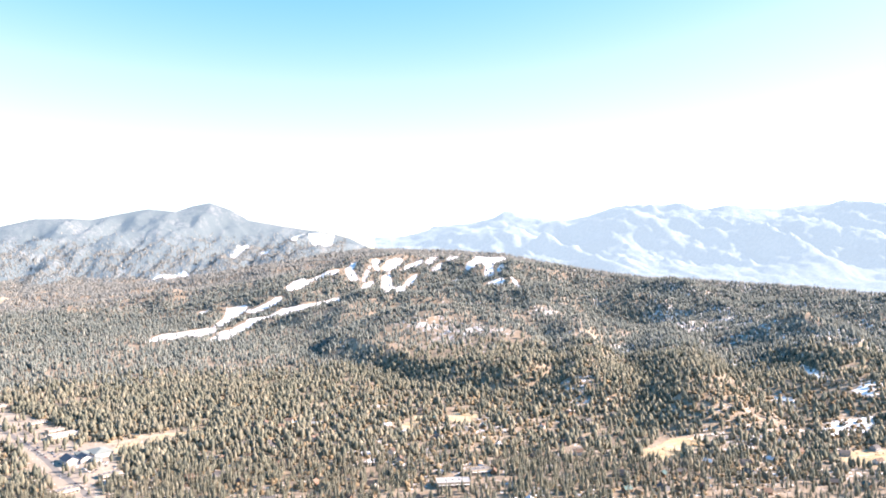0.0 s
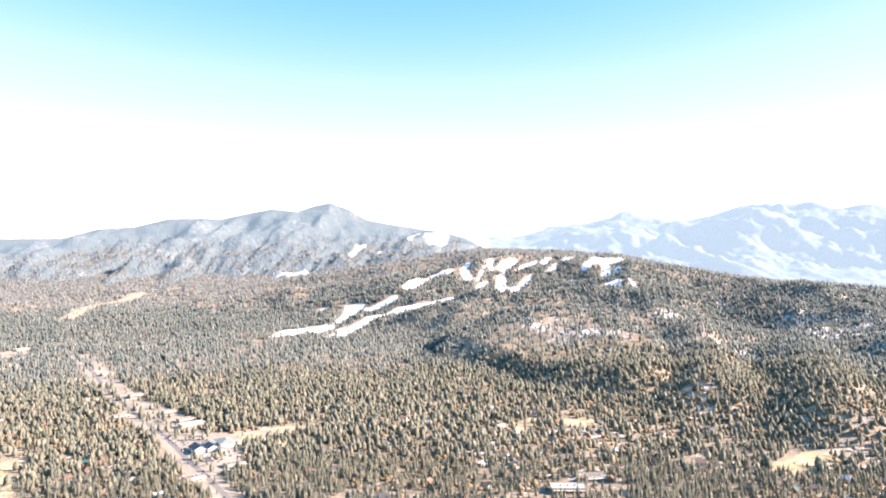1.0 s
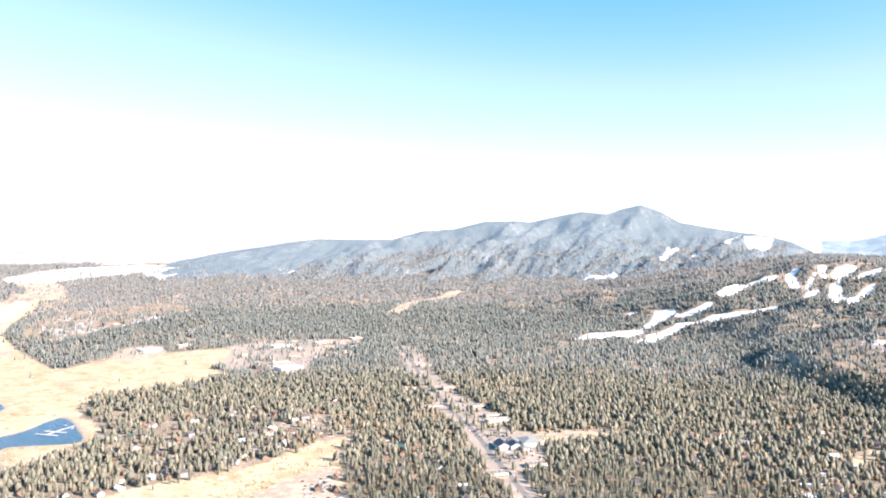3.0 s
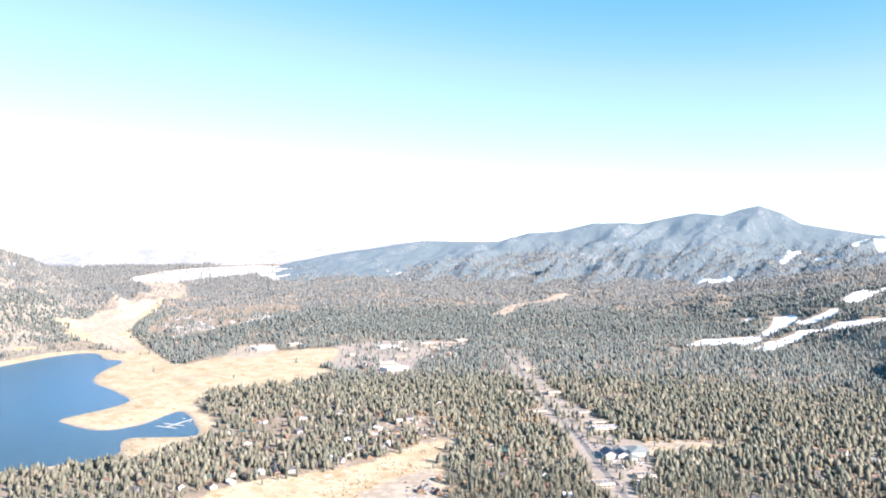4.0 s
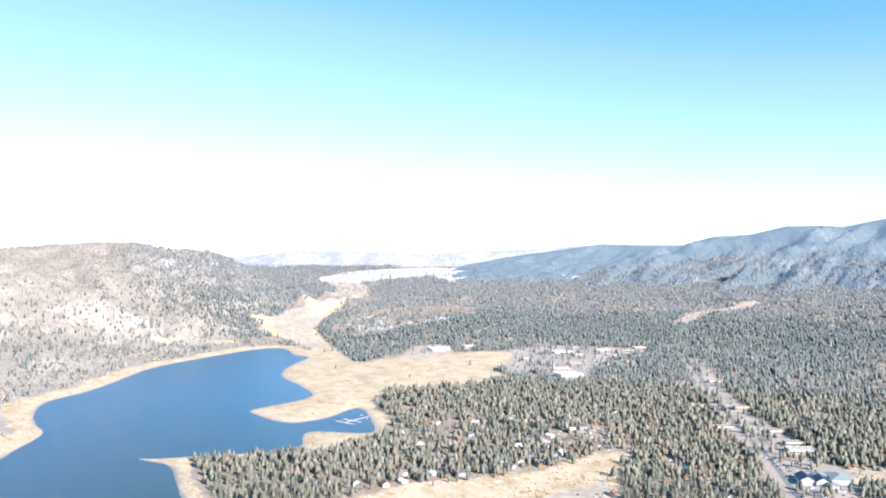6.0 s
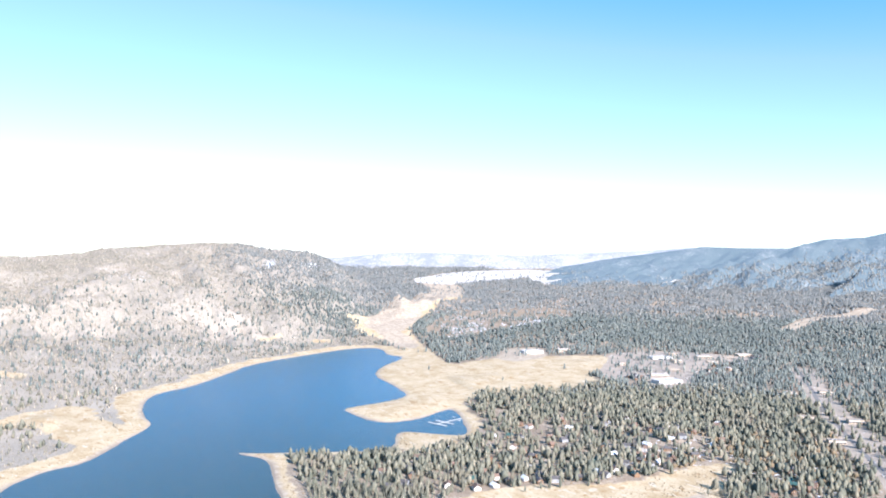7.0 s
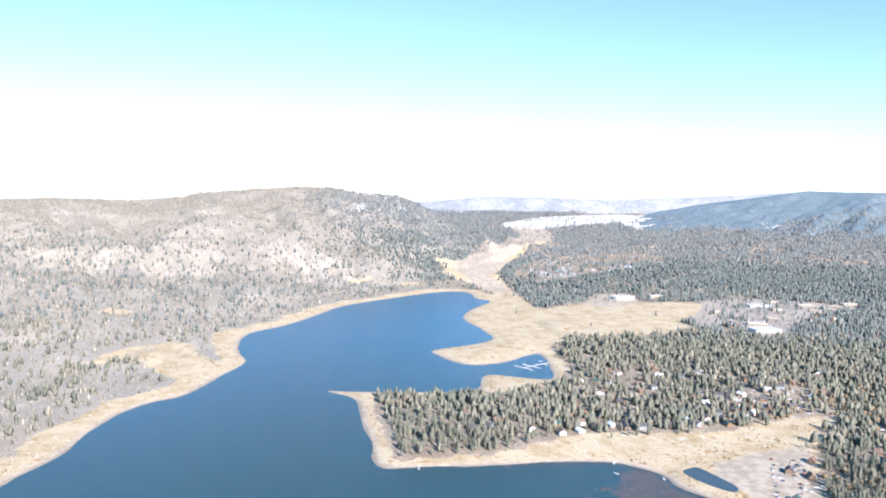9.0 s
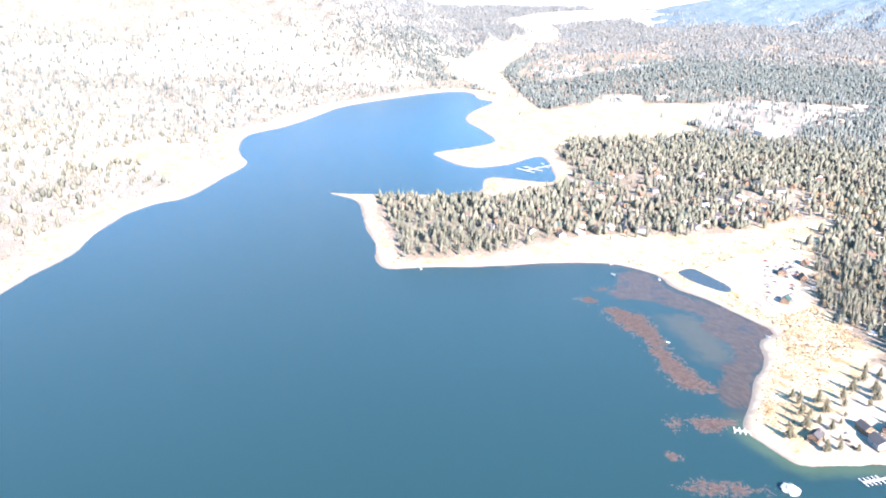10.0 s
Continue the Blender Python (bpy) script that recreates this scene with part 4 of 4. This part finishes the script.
def lay(kind, x, y, turn, gap=13):
    taken.append((x, y, gap))
    thing = CABINS[kind]
    m = spot(x, y, 0.9, turn, 0.9)
    if kind in used:
        copy_thing(thing, m).matrix_basis = m
    else:
        thing.matrix_basis = m
        used.add(kind)


used = set()
for k, x, y, turn in ((0, -262, 385, 20), (0, -257, 414, 75), (3, -245, 409, 70), (0, -250, 424, 15), (2, -240, 428, 60), (0, -440, 556, 40), (2, -424, 560, 60), (5, -398, 514, 30), (2, -448, 590, 20)):
    lay(k, x, y, turn)
# the row of houses along the meadow's edge
for k, (x, y) in enumerate([(-588, 452), (-586, 470), (-590, 488), (-588, 506), (-587, 524), (-583, 542), (-577, 560), (-566, 574), (-561, 592), (-556, 608)]):
    lay((4, 6, 0, 6, 3, 4, 2, 6, 4, 0)[k], x - 3, y, (70, 85, 60, 80, 95, 75, 60, 90, 70, 80)[k], 11)
# streets of cabins: the wooded point, the flat under the hills, the bank's edge
for count, area in ((70, [(-640, 330), (-600, 460), (-560, 620), (-560, 760), (-640, 850), (-800, 700), (-740, 560), (-700, 430)]), (18, [(-590, 470), (-545, 600), (-555, 680), (-580, 680), (-575, 590), (-612, 480)]), (85, [(-230, 600), (-60, 560), (200, 560), (400, 620), (420, 780), (200, 930), (-40, 980), (-220, 900)]), (48, [(-1140, 1220), (-1110, 1330), (-1000, 1420), (-900, 1180), (-860, 1030), (-960, 980)]), (30, [(-420, 700), (-360, 640), (-290, 590), (-330, 560), (-430, 640), (-500, 760)])):
    xs, ys = zip(*area)
    made = 0
    tx, ty = (np.array([pick.uniform(min(v), max(v)) for _ in range(3000)]) for v in (xs, ys))
    c = cover(tx, ty)
    fit_for = (outline_dist(tx, ty, np.array(area, float)) < 0) & (c["shore"] > 25) & (c["paved"] < -6) & (inside(tx, ty, SPIT, GOLF, SCHOOL_FIELD, SPORTS_FIELD, DIRT_FIELD) < -5)
    for x, y in zip(tx[fit_for], ty[fit_for]):
        if made < count and free(x, y, 14):
            lay(pick.choice((0, 0, 1, 2, 2, 3, 3, 4, 5)), x, y, pick.uniform(0, 360), 14)
            made += 1


# ---- large buildings ----
def hall(w, d, h, wall, roof, label):
    """A flat-roofed shop or hall with a parapet and a glazed front."""
    b = base("commercial_building", label, "building", "shops and halls of the town")
    part("wall", block(-w / 2, -d / 2, -2, w / 2, d / 2, h), wall, b)
    part("roof", block(-w / 2 + 0.3, -d / 2 + 0.3, h, w / 2 - 0.3, d / 2 - 0.3, h + 0.12), roof, b)
    for x0, y0, x1, y1 in ((-w / 2, -d / 2, w / 2, -d / 2 + 0.3), (-w / 2, d / 2 - 0.3, w / 2, d / 2), (-w / 2, -d / 2 + 0.3, -w / 2 + 0.3, d / 2 - 0.3), (w / 2 - 0.3, -d / 2 + 0.3, w / 2, d / 2 - 0.3)):
        part("parapet", block(x0, y0, h, x1, y1, h + 0.7), wall, b)
    for k in range(3):
        part("roof_unit", block(-w / 4 + k * w / 5, -1.2, h + 0.12, -w / 4 + k * w / 5 + 2.4, 1.2, h + 1.5, 0.08), GREY_WALL, b)
    n = max(3, int(w / 5))
    for k in range(n):
        x = -w / 2 + (k + 0.5) * w / n
        windows(b, [(x, -d / 2, 0.6, w / n * 0.6, 2.2)], "y")
    part("canopy", block(-w / 2, -d / 2 - 2.2, 3.1, w / 2, -d / 2 - 0.02, 3.4, 0.04), TRIM, b)
    return b


HALLS = [
    hall(60, 34, 7, WHITE_WALL, FLAT_ROOF, "large white flat-roofed store beside the meadow"),
    hall(42, 22, 5.5, TAN_WALL, FLAT_ROOF, "tan flat-roofed shop building with a pale roof"),
    hall(26, 15, 5, TAN_WALL, GRAVEL_ROOF, "tan shop with a flat grey gravel roof"),
]
for k, x, y, turn in ((0, -1262, 1045, 75), (1, -1240, 1110, 80), (0, -1072, 1205, 70), (1, -1040, 1290, 60), (0, -878, 1010, 75), (2, -1053, 1085, 70), (1, -1033, 1398, 70), (2, -960, 1120, 40), (2, -980, 1240, 60), (1, -930, 1050, 50), (2, -1010, 1180, 85), (2, -1100, 1270, 65), (2, -1020, 1340, 40), (1, 6, 663, 5), (2, 30, 690, 15), (2, -432, 868, 48), (1, -412, 846, 48), (2, -470, 905, 48), (2, -520, 880, 48), (2, -560, 985, 48), (2, -610, 960, 48), (2, -318, 655, 48), (2, -300, 700, 48), (2, -690, 1130, 50), (2, -720, 1090, 50)):
    thing, m = HALLS[k], spot(x, y, 0.3, turn)
    taken.append((x, y, 32))
    if ("hall", k) in used:
        copy_thing(thing, m)
    else:
        used.add(("hall", k))
        thing.matrix_basis = m

# ---- school ----
school = base("school_building", "white-walled school with navy and pale teal roofs beside a field", "building")
school.matrix_basis = spot(-350, 760, 0.3, 42)
for name, x, y, w, d, eave, ridge, roof, shape in (("navy_wing", -22, -6, 18, 28, 4.8, 9.5, NAVY_ROOF, gable_roof), ("navy_wing", -4, -12, 17, 23, 4.8, 9.0, NAVY_ROOF, gable_roof), ("teal_wing", 22, 4, 25, 34, 5.2, 9.5, TEAL_METAL, hip_roof), ("link_wing", 1, 13, 18, 18, 4.6, 7.5, TEAL_METAL, hip_roof), ("front_wing", 6, -30, 13, 13, 4.2, 7.2, TEAL_METAL, hip_roof)):
    o = w / 2
    body = prism([(-o, -2), (o, -2), (o, eave), (0, ridge), (-o, eave)], -d / 2, d / 2) if shape is gable_roof else block(-o, -d / 2, -2, o, d / 2, eave)
    wing = part(name, body, WHITE_WALL, school)
    wing.matrix_basis = pose(x, y, 0)
    part("roof", shape(w, d, eave, ridge, 0.8, 0.3), roof, wing)
    for k in range(4):
        for s in (-1, 1):
            part("pane", block(s * o - 0.06, -d * 0.36 + k * d * 0.24 - 1.2, 0.9, s * o + 0.06, -d * 0.36 + k * d * 0.24 + 1.2, 2.6), GLASS, wing, "dark window glass")
taken.append((-350, 760, 64))


# ---- docks and boats ----
def dock(length, fingers, reach, wide, label, gap=0.0, broad=1.1):
    d = base("dock", label, "dock")
    part("walkway", block(-0.9 * wide, 0, 0.25, 0.9 * wide, length, 0.55, 0.05), DECK, d)
    for k in range(fingers):
        y = length - broad / 2 - k * (gap or length * 0.62 / max(1, fingers - 1))
        part("finger", block(-reach, y - broad / 2, 0.22, reach, y + broad / 2, 0.5, 0.05), DECK, d)
        for s in (-1, 1):
            part("float", block(s * reach * 0.55 - 1.0, y - 0.45, -0.25, s * reach * 0.55 + 1.0, y + 0.45, 0.215, 0.1), RUBBER, d)
    for k in range(3):
        bm = bmesh.new()
        bmesh.ops.create_cone(bm, cap_ends=True, segments=8, radius1=0.14, radius2=0.14, depth=4.5, matrix=Matrix.Translation((wide * 1.05, length * (0.15 + 0.38 * k), -0.4)))
        part("pile", bm, WOOD, d)
    return d


dock(18, 4, 4.6, 1.2, "white floating dock with four finger piers at the beach").matrix_basis = afloat(-279.5, 366, 141)
dock(22, 5, 4.6, 1.2, "white floating dock with five short fingers").matrix_basis = afloat(-226, 392, 170)
dock(68, 2, 22, 2.2, "long white marina dock with broad cross piers in a bay", 20, 5.0).matrix_basis = afloat(-854, 609, -165)


def boat(length, label):
    b = base("motor_boat", label, "boat", "boats on the lake")
    bm = bmesh.new()
    n, rows = 9, []
    for k in range(n):
        u = k / (n - 1)
        w = length * 0.18 * (1 - max(0, (u - 0.45) / 0.55) ** 2.2)
        y = (u - 0.5) * length
        rows.append([bm.verts.new(p) for p in ((-w, y, 0.75 + 0.2 * u), (-w * 0.8, y, -0.05), (0, y, -0.3), (w * 0.8, y, -0.05), (w, y, 0.75 + 0.2 * u), (w * 0.82, y, 0.72 + 0.2 * u), (w * 0.7, y, 0.25 + 0.3 * u * u), (-w * 0.7, y, 0.25 + 0.3 * u * u), (-w * 0.82, y, 0.72 + 0.2 * u))])
    for a, c in zip(rows, rows[1:]):
        for i in range(9):
            j = (i + 1) % 9
            bm.faces.new((a[i], a[j], c[j], c[i]))
    bm.faces.new(rows[0])
    bmesh.ops.remove_doubles(bm, verts=bm.verts[:], dist=0.002)
    bmesh.ops.recalc_face_normals(bm, faces=bm.faces[:])
    part("hull", bm, GELCOAT, b)
    part("windscreen", prism([(-length * 0.13, 0.7), (length * 0.13, 0.7), (length * 0.1, 1.35), (-length * 0.1, 1.35)], 0.35, 0.43), GLASS, b)
    part("seat", block(-length * 0.11, -length * 0.3, 0.3, length * 0.11, -length * 0.2, 0.85, 0.06), TAN_WALL, b)
    part("outboard_motor", block(-0.22, -length * 0.5 - 0.45, 0.1, 0.22, -length * 0.5 - 0.02, 1.15, 0.08), RUBBER, b)
    return b


first = boat(6.5, "small white open motor boat lying on the lake")
first.matrix_basis = afloat(-363, 461, 100, 0.05)
for x, y, turn in ((-520, 454, 20), (-572, 307, 70), (-758, 450, 60), (-765, 447, 90), (-750, 458, 40), (-476, 466, 60), (-851, 590, 35), (-858, 578, 35), (-845, 600, 35), (-866, 605, 120), (-500, 440, 100)):
    copy_thing(first, afloat(x, y, turn, 0.05))
copy_thing(first, afloat(-384, 396, 140, 0.03) @ Matrix.Scale(0.6, 4))

# pale boulder standing in the shallows
bm = bmesh.new()
bmesh.ops.create_icosphere(bm, subdivisions=4, radius=1)
for v in bm.verts:
    v.co *= 1 + 0.25 * noise.noise(v.co * 1.7) + 0.1 * noise.noise(v.co * 5)
    v.co = Vector((v.co.x * 6.5, v.co.y * 5, v.co.z * 3.0))
rock_me = bpy.data.meshes.new("boulder")
bm.to_mesh(rock_me)
bm.free()
rock_me.materials.append(plain("pale_rock", (0.55, 0.53, 0.5), (0.75, 0.74, 0.72), 1.5, 0.9, bump=0.1))
rock = tagged(new("boulder", rock_me), "large pale grey boulder standing in the shallow lake", "rock")
rock.matrix_basis = afloat(-238, 342, 0, 0.6)


# ---- cars ----
def car(color, label):
    c = base("parked_car", label, "car", "parked cars")
    part("body", prism([(-2.2, 0.35), (2.2, 0.35), (2.25, 0.75), (1.9, 0.92), (0.9, 1.0), (-1.9, 1.02), (-2.2, 0.9)], -0.88, 0.88), paint(label.split()[0] + "_car_paint", color), c)
    part("cabin", prism([(-1.85, 1.0), (0.85, 1.0), (0.25, 1.46), (-1.4, 1.48)], -0.76, 0.76), GLASS, c)
    part("roof", block(-1.38, -0.72, 1.485, 0.2, 0.72, 1.53), c.children[0].data.materials[0], c)
    for x in (-1.35, 1.35):
        for s in (-1, 1):
            bm = bmesh.new()
            bmesh.ops.create_cone(bm, cap_ends=True, segments=12, radius1=0.34, radius2=0.34, depth=0.24, matrix=pose(x, s * 0.82, 0.34, 90))
            part("wheel", bm, RUBBER, c)
    return c


CARS = [car((0.75, 0.75, 0.76), "white parked car on a sandy lot"), car((0.05, 0.055, 0.06), "black car parked by the road"), car((0.3, 0.31, 0.33), "silver car parked by the road"), car((0.25, 0.03, 0.03), "red car parked by the road"), car((0.05, 0.09, 0.2), "blue car parked by the road")]
spots = []
for k in range(64):
    s, row = pick.random(), pick.choice((0, 0, 6, 9, 21, 22, 24, 30))
    spots.append((-470 + s * 62 + row * 0.55 + pick.uniform(-1, 1), 570 - s * 62 + row * 0.5 + pick.uniform(-1, 1), pick.choice((35, 40, 44, 130, 220, 225)) + pick.uniform(-6, 6)))
for a, b in zip(MAIN_ROAD[:-1], MAIN_ROAD[1:]):
    way = math.degrees(math.atan2(b[1] - a[1], b[0] - a[0]))
    for _ in range(4):
        s, side = pick.random(), pick.choice((-2, 2))
        spots.append((a[0] + s * (b[0] - a[0]) + side * math.sin(radians(way)), a[1] + s * (b[1] - a[1]) - side * math.cos(radians(way)), way))
for _ in range(70):
    a, b = pick.random(), pick.uniform(-16, 16)
    spots.append((-425 + 115 * a + b * 0.7, 822 - 112 * a + b * 0.7, pick.choice((48, 138))))
for _ in range(30):
    spots.append((pick.uniform(-960, -880), pick.uniform(1060, 1160), pick.choice((60, 150))))
for x, y, turn in ((-254, 398, 30), (-249, 396, 20), (-270, 420, 80), (-258, 404, 100)):
    spots.append((x, y, turn))
placed = []
for x, y, turn in spots:
    if all((x - a) ** 2 + (y - b) ** 2 > 9 for a, b in placed):
        placed.append((x, y))
        k = pick.choice((0, 0, 0, 1, 1, 2, 2, 2, 2, 3, 4))
        m = spot(x, y, 0.02, turn)
        if ("car", k) in used:
            copy_thing(CARS[k], m)
        else:
            used.add(("car", k))
            CARS[k].matrix_basis = m


# ---- dock sections laid up on the lot ----
laid = base("dock_section", "tan wooden dock section laid up on the sandy lot", "dock section", "dock sections on the lot")
part("deck", block(-1.2, -5, 0.35, 1.2, 5, 0.6, 0.05), DECK, laid)
for s in (-4, 0, 4):
    part("float", block(-1.1, s - 0.6, 0.0, 1.1, s + 0.6, 0.345, 0.08), RUBBER, laid)
for k in range(9):
    m = spot(-408 + (k % 5) * 3.4 + pick.uniform(-0.5, 0.5), 508 - (k // 5) * 9 - (k % 5) * 1.5, 0.02, 25 + pick.uniform(-4, 4))
    if k:
        copy_thing(laid, m)
    else:
        laid.matrix_basis = m


# ---- lone pines on the near bank ----
def pine(seed):
    rand = random.Random(seed)
    p = base("pine_tree", "tall olive-green pine with a bare lower trunk on the pale bank", "tree", "lone pines on the bank")
    bm = bmesh.new()
    bmesh.ops.create_cone(bm, cap_ends=True, segments=8, radius1=0.32, radius2=0.06, depth=11.5, matrix=Matrix.Translation((0, 0, 5.5)))
    for k in range(7):
        a, z = k * 2.4, 3.5 + k * 1.2
        bmesh.ops.create_cone(bm, cap_ends=False, segments=4, radius1=0.07, radius2=0.02, depth=1.8, matrix=pose(math.cos(a) * 0.8, math.sin(a) * 0.8, z, 0, 70, math.degrees(a)))
    part("trunk", bm, BARK, p)
    v, f = bough_tree(rand, 15, 8, 5, False)
    me = bpy.data.meshes.new("crown")
    me.from_pydata([(x * 21, y * 21, z * 12.5 + 0.6) for x, y, z in v], [], f.tolist())
    me.materials.append(OLIVE)
    crown = new("crown", me)
    crown.parent = p
    return p


PINES = [pine(k) for k in range(4)]
for k, (x, y) in enumerate([(-297, 408), (-290, 405), (-277, 410), (-271, 398), (-264, 399), (-281, 396), (-271, 389), (-250, 388), (-252, 381), (-277, 424), (-287, 443), (-292, 458), (-292, 472), (-271, 436), (-268, 374), (-283, 430), (-280, 452), (-262, 440), (-274, 446), (-250, 430), (-286, 415), (-300, 470), (-282, 470), (-279, 401), (-284, 402), (-266, 408), (-260, 388), (-256, 395), (-276, 382), (-270, 416), (-246, 396)]):
    s = pick.uniform(0.65, 1.05) if k < 23 else pick.uniform(0.35, 0.55)
    m = spot(x, y, -0.1, pick.uniform(0, 360), s)
    if k < 4:
        PINES[k].matrix_basis = m
    else:
        copied = copy_thing(PINES[k % 4], m)
        copied.matrix_basis = m


# ---- forest round the houses ----
def clear_of(x, y):
    ok = np.ones(len(x), bool)
    for a, b, g in taken:
        ok &= (x - a) ** 2 + (y - b) ** 2 > (g * 0.5 if g > 20 else 5.0) ** 2
    return ok


def share(x, y, low, high):
    """Lets one kind of tree thin out as the next comes in."""
    r = np.hypot(x, y)
    first, last = (0.0 if low < 400 else 0.16 * low), (0.0 if high > 4000 else 0.138 * high)
    return (smooth(low, low + first, r) if first else 1.0) * (smooth(high, high - last, r) if last else 1.0)


def north_side(x, y):
    """The dry side of the valley, beyond the lake."""
    az = np.degrees(np.arctan2(-x, y)) + 8 * fbm(x, y, 380, 4, 91) + rng.normal(0, 2.5, len(x))
    far_side = (az < 67.5) & (np.hypot(x, y) > 1900)
    return (x < -640) & (y < -0.6 * x - 70) & ((x < -900) | (y < 150)) & ~far_side


for name, kinds, low, high, area, tall, material, label in (
    ("pine_trees", BIG, 360, 820, 14, (7, 17), PINE, "olive-green pines standing close between cabins by the lake"),
    ("pine_forest", MID, 707, 1340, 21, (7, 16.5), PINE, "olive-green pine forest over the flat by the lake"),
    ("pine_forest", FAR, 1155, 2600, 44, (8, 17), MILD_HAZE_PINE, "slightly hazy green pine forest on the lower slopes"),
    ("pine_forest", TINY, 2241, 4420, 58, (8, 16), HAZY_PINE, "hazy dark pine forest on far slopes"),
):
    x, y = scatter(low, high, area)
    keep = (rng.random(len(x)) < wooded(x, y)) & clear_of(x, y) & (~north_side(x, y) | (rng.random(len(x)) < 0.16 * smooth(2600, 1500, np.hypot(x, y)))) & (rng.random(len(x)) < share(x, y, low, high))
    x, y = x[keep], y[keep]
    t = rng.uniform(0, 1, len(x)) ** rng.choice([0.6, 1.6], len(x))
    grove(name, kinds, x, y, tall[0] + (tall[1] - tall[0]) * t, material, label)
# the dry north side: low brush and scattered pines
for name, kinds, low, high, area, tall in (("juniper_scrub", FAR, 640, 1700, 24, (2.5, 10)), ("juniper_scrub", TINY, 1700, 3900, 36, (4, 10))):
    x, y = scatter(low, high, area)
    keep = (rng.random(len(x)) < wooded(x, y)) & clear_of(x, y) & north_side(x, y)
    x, y = x[keep], y[keep]
    t = rng.uniform(0, 1, len(x)) ** 1.6
    grove(name, kinds, x, y, tall[0] + (tall[1] - tall[0]) * t, SCRUB, "grey-green juniper and pine scrub on dry hillsides")


# ---- low brush on the bank and meadows ----
def tuft(seed):
    rand = random.Random(seed)
    return spindle_tree(rand, 5, ((0.05, 2.4), (0.5, 2.2)))


x, y = scatter(350, 1000, 14)
m = cover(x, y)
keep = (((m["grass"] > 2) & (m["shore"] > 6) & ((fbm(x, y, 30, 3, 31) > 0.15) | (inside(x, y, SCRUB_BANK) > -3) | (along(x, y, BERM, 3.5) > 0))) | ((m["grass"] < 0) & (m["shore"] > 15) & (rng.random(len(x)) < 0.22))) & (m["sand"] < 0) & (m["paved"] < 0) & clear_of(x, y) & (rng.random(len(x)) < 0.5)
grove("sagebrush", [tuft(k) for k in range(6)], x[keep], y[keep], rng.uniform(0.7, 2.2, keep.sum()), BRUSH, "low tan and rust-brown brush on the meadows")
x, y = scatter(540, 1100, 58)
m = cover(x, y)
keep = (np.degrees(np.arctan2(-x, y)) < 40) & (m["grass"] < -4) & (m["paved"] < -3) & (m["shore"] > 20) & clear_of(x, y) & (fbm(x, y, 90, 3, 44) > -0.1)
grove("oak_brush", [spindle_tree(random.Random(k + 90), 6, ((0.0, 2.0), (0.4, 3.0), (0.75, 1.8))) for k in range(6)], x[keep], y[keep], rng.uniform(2.5, 6.5, keep.sum()), BRUSH, "bare tan oak brush between the pines and cabins")

# ochre tufts crowding the near bank
x, y = rng.uniform(-510, -230, 60000), rng.uniform(350, 625, 60000)
m = cover(x, y)
odds = np.clip(0.25 + 1.2 * fbm(x, y, 26, 3, 61), 0, 1) * 0.3 + 0.45 * (inside(x, y, SCRUB_BANK) > -2) + 0.5 * (along(x, y, BERM, 2.5) > 0)
keep = (m["grass"] > 2) & (m["shore"] > 5) & (m["sand"] < -1) & (m["paved"] < 0) & clear_of(x, y) & (rng.random(len(x)) < odds)
grove("dry_tufts", [spindle_tree(random.Random(k + 120), 4, ((0.05, 3.2), (0.5, 2.8))) for k in range(5)], x[keep], y[keep], rng.uniform(0.5, 1.3, keep.sum()), OCHRE, "ochre dry grass tufts crowding the near bank")
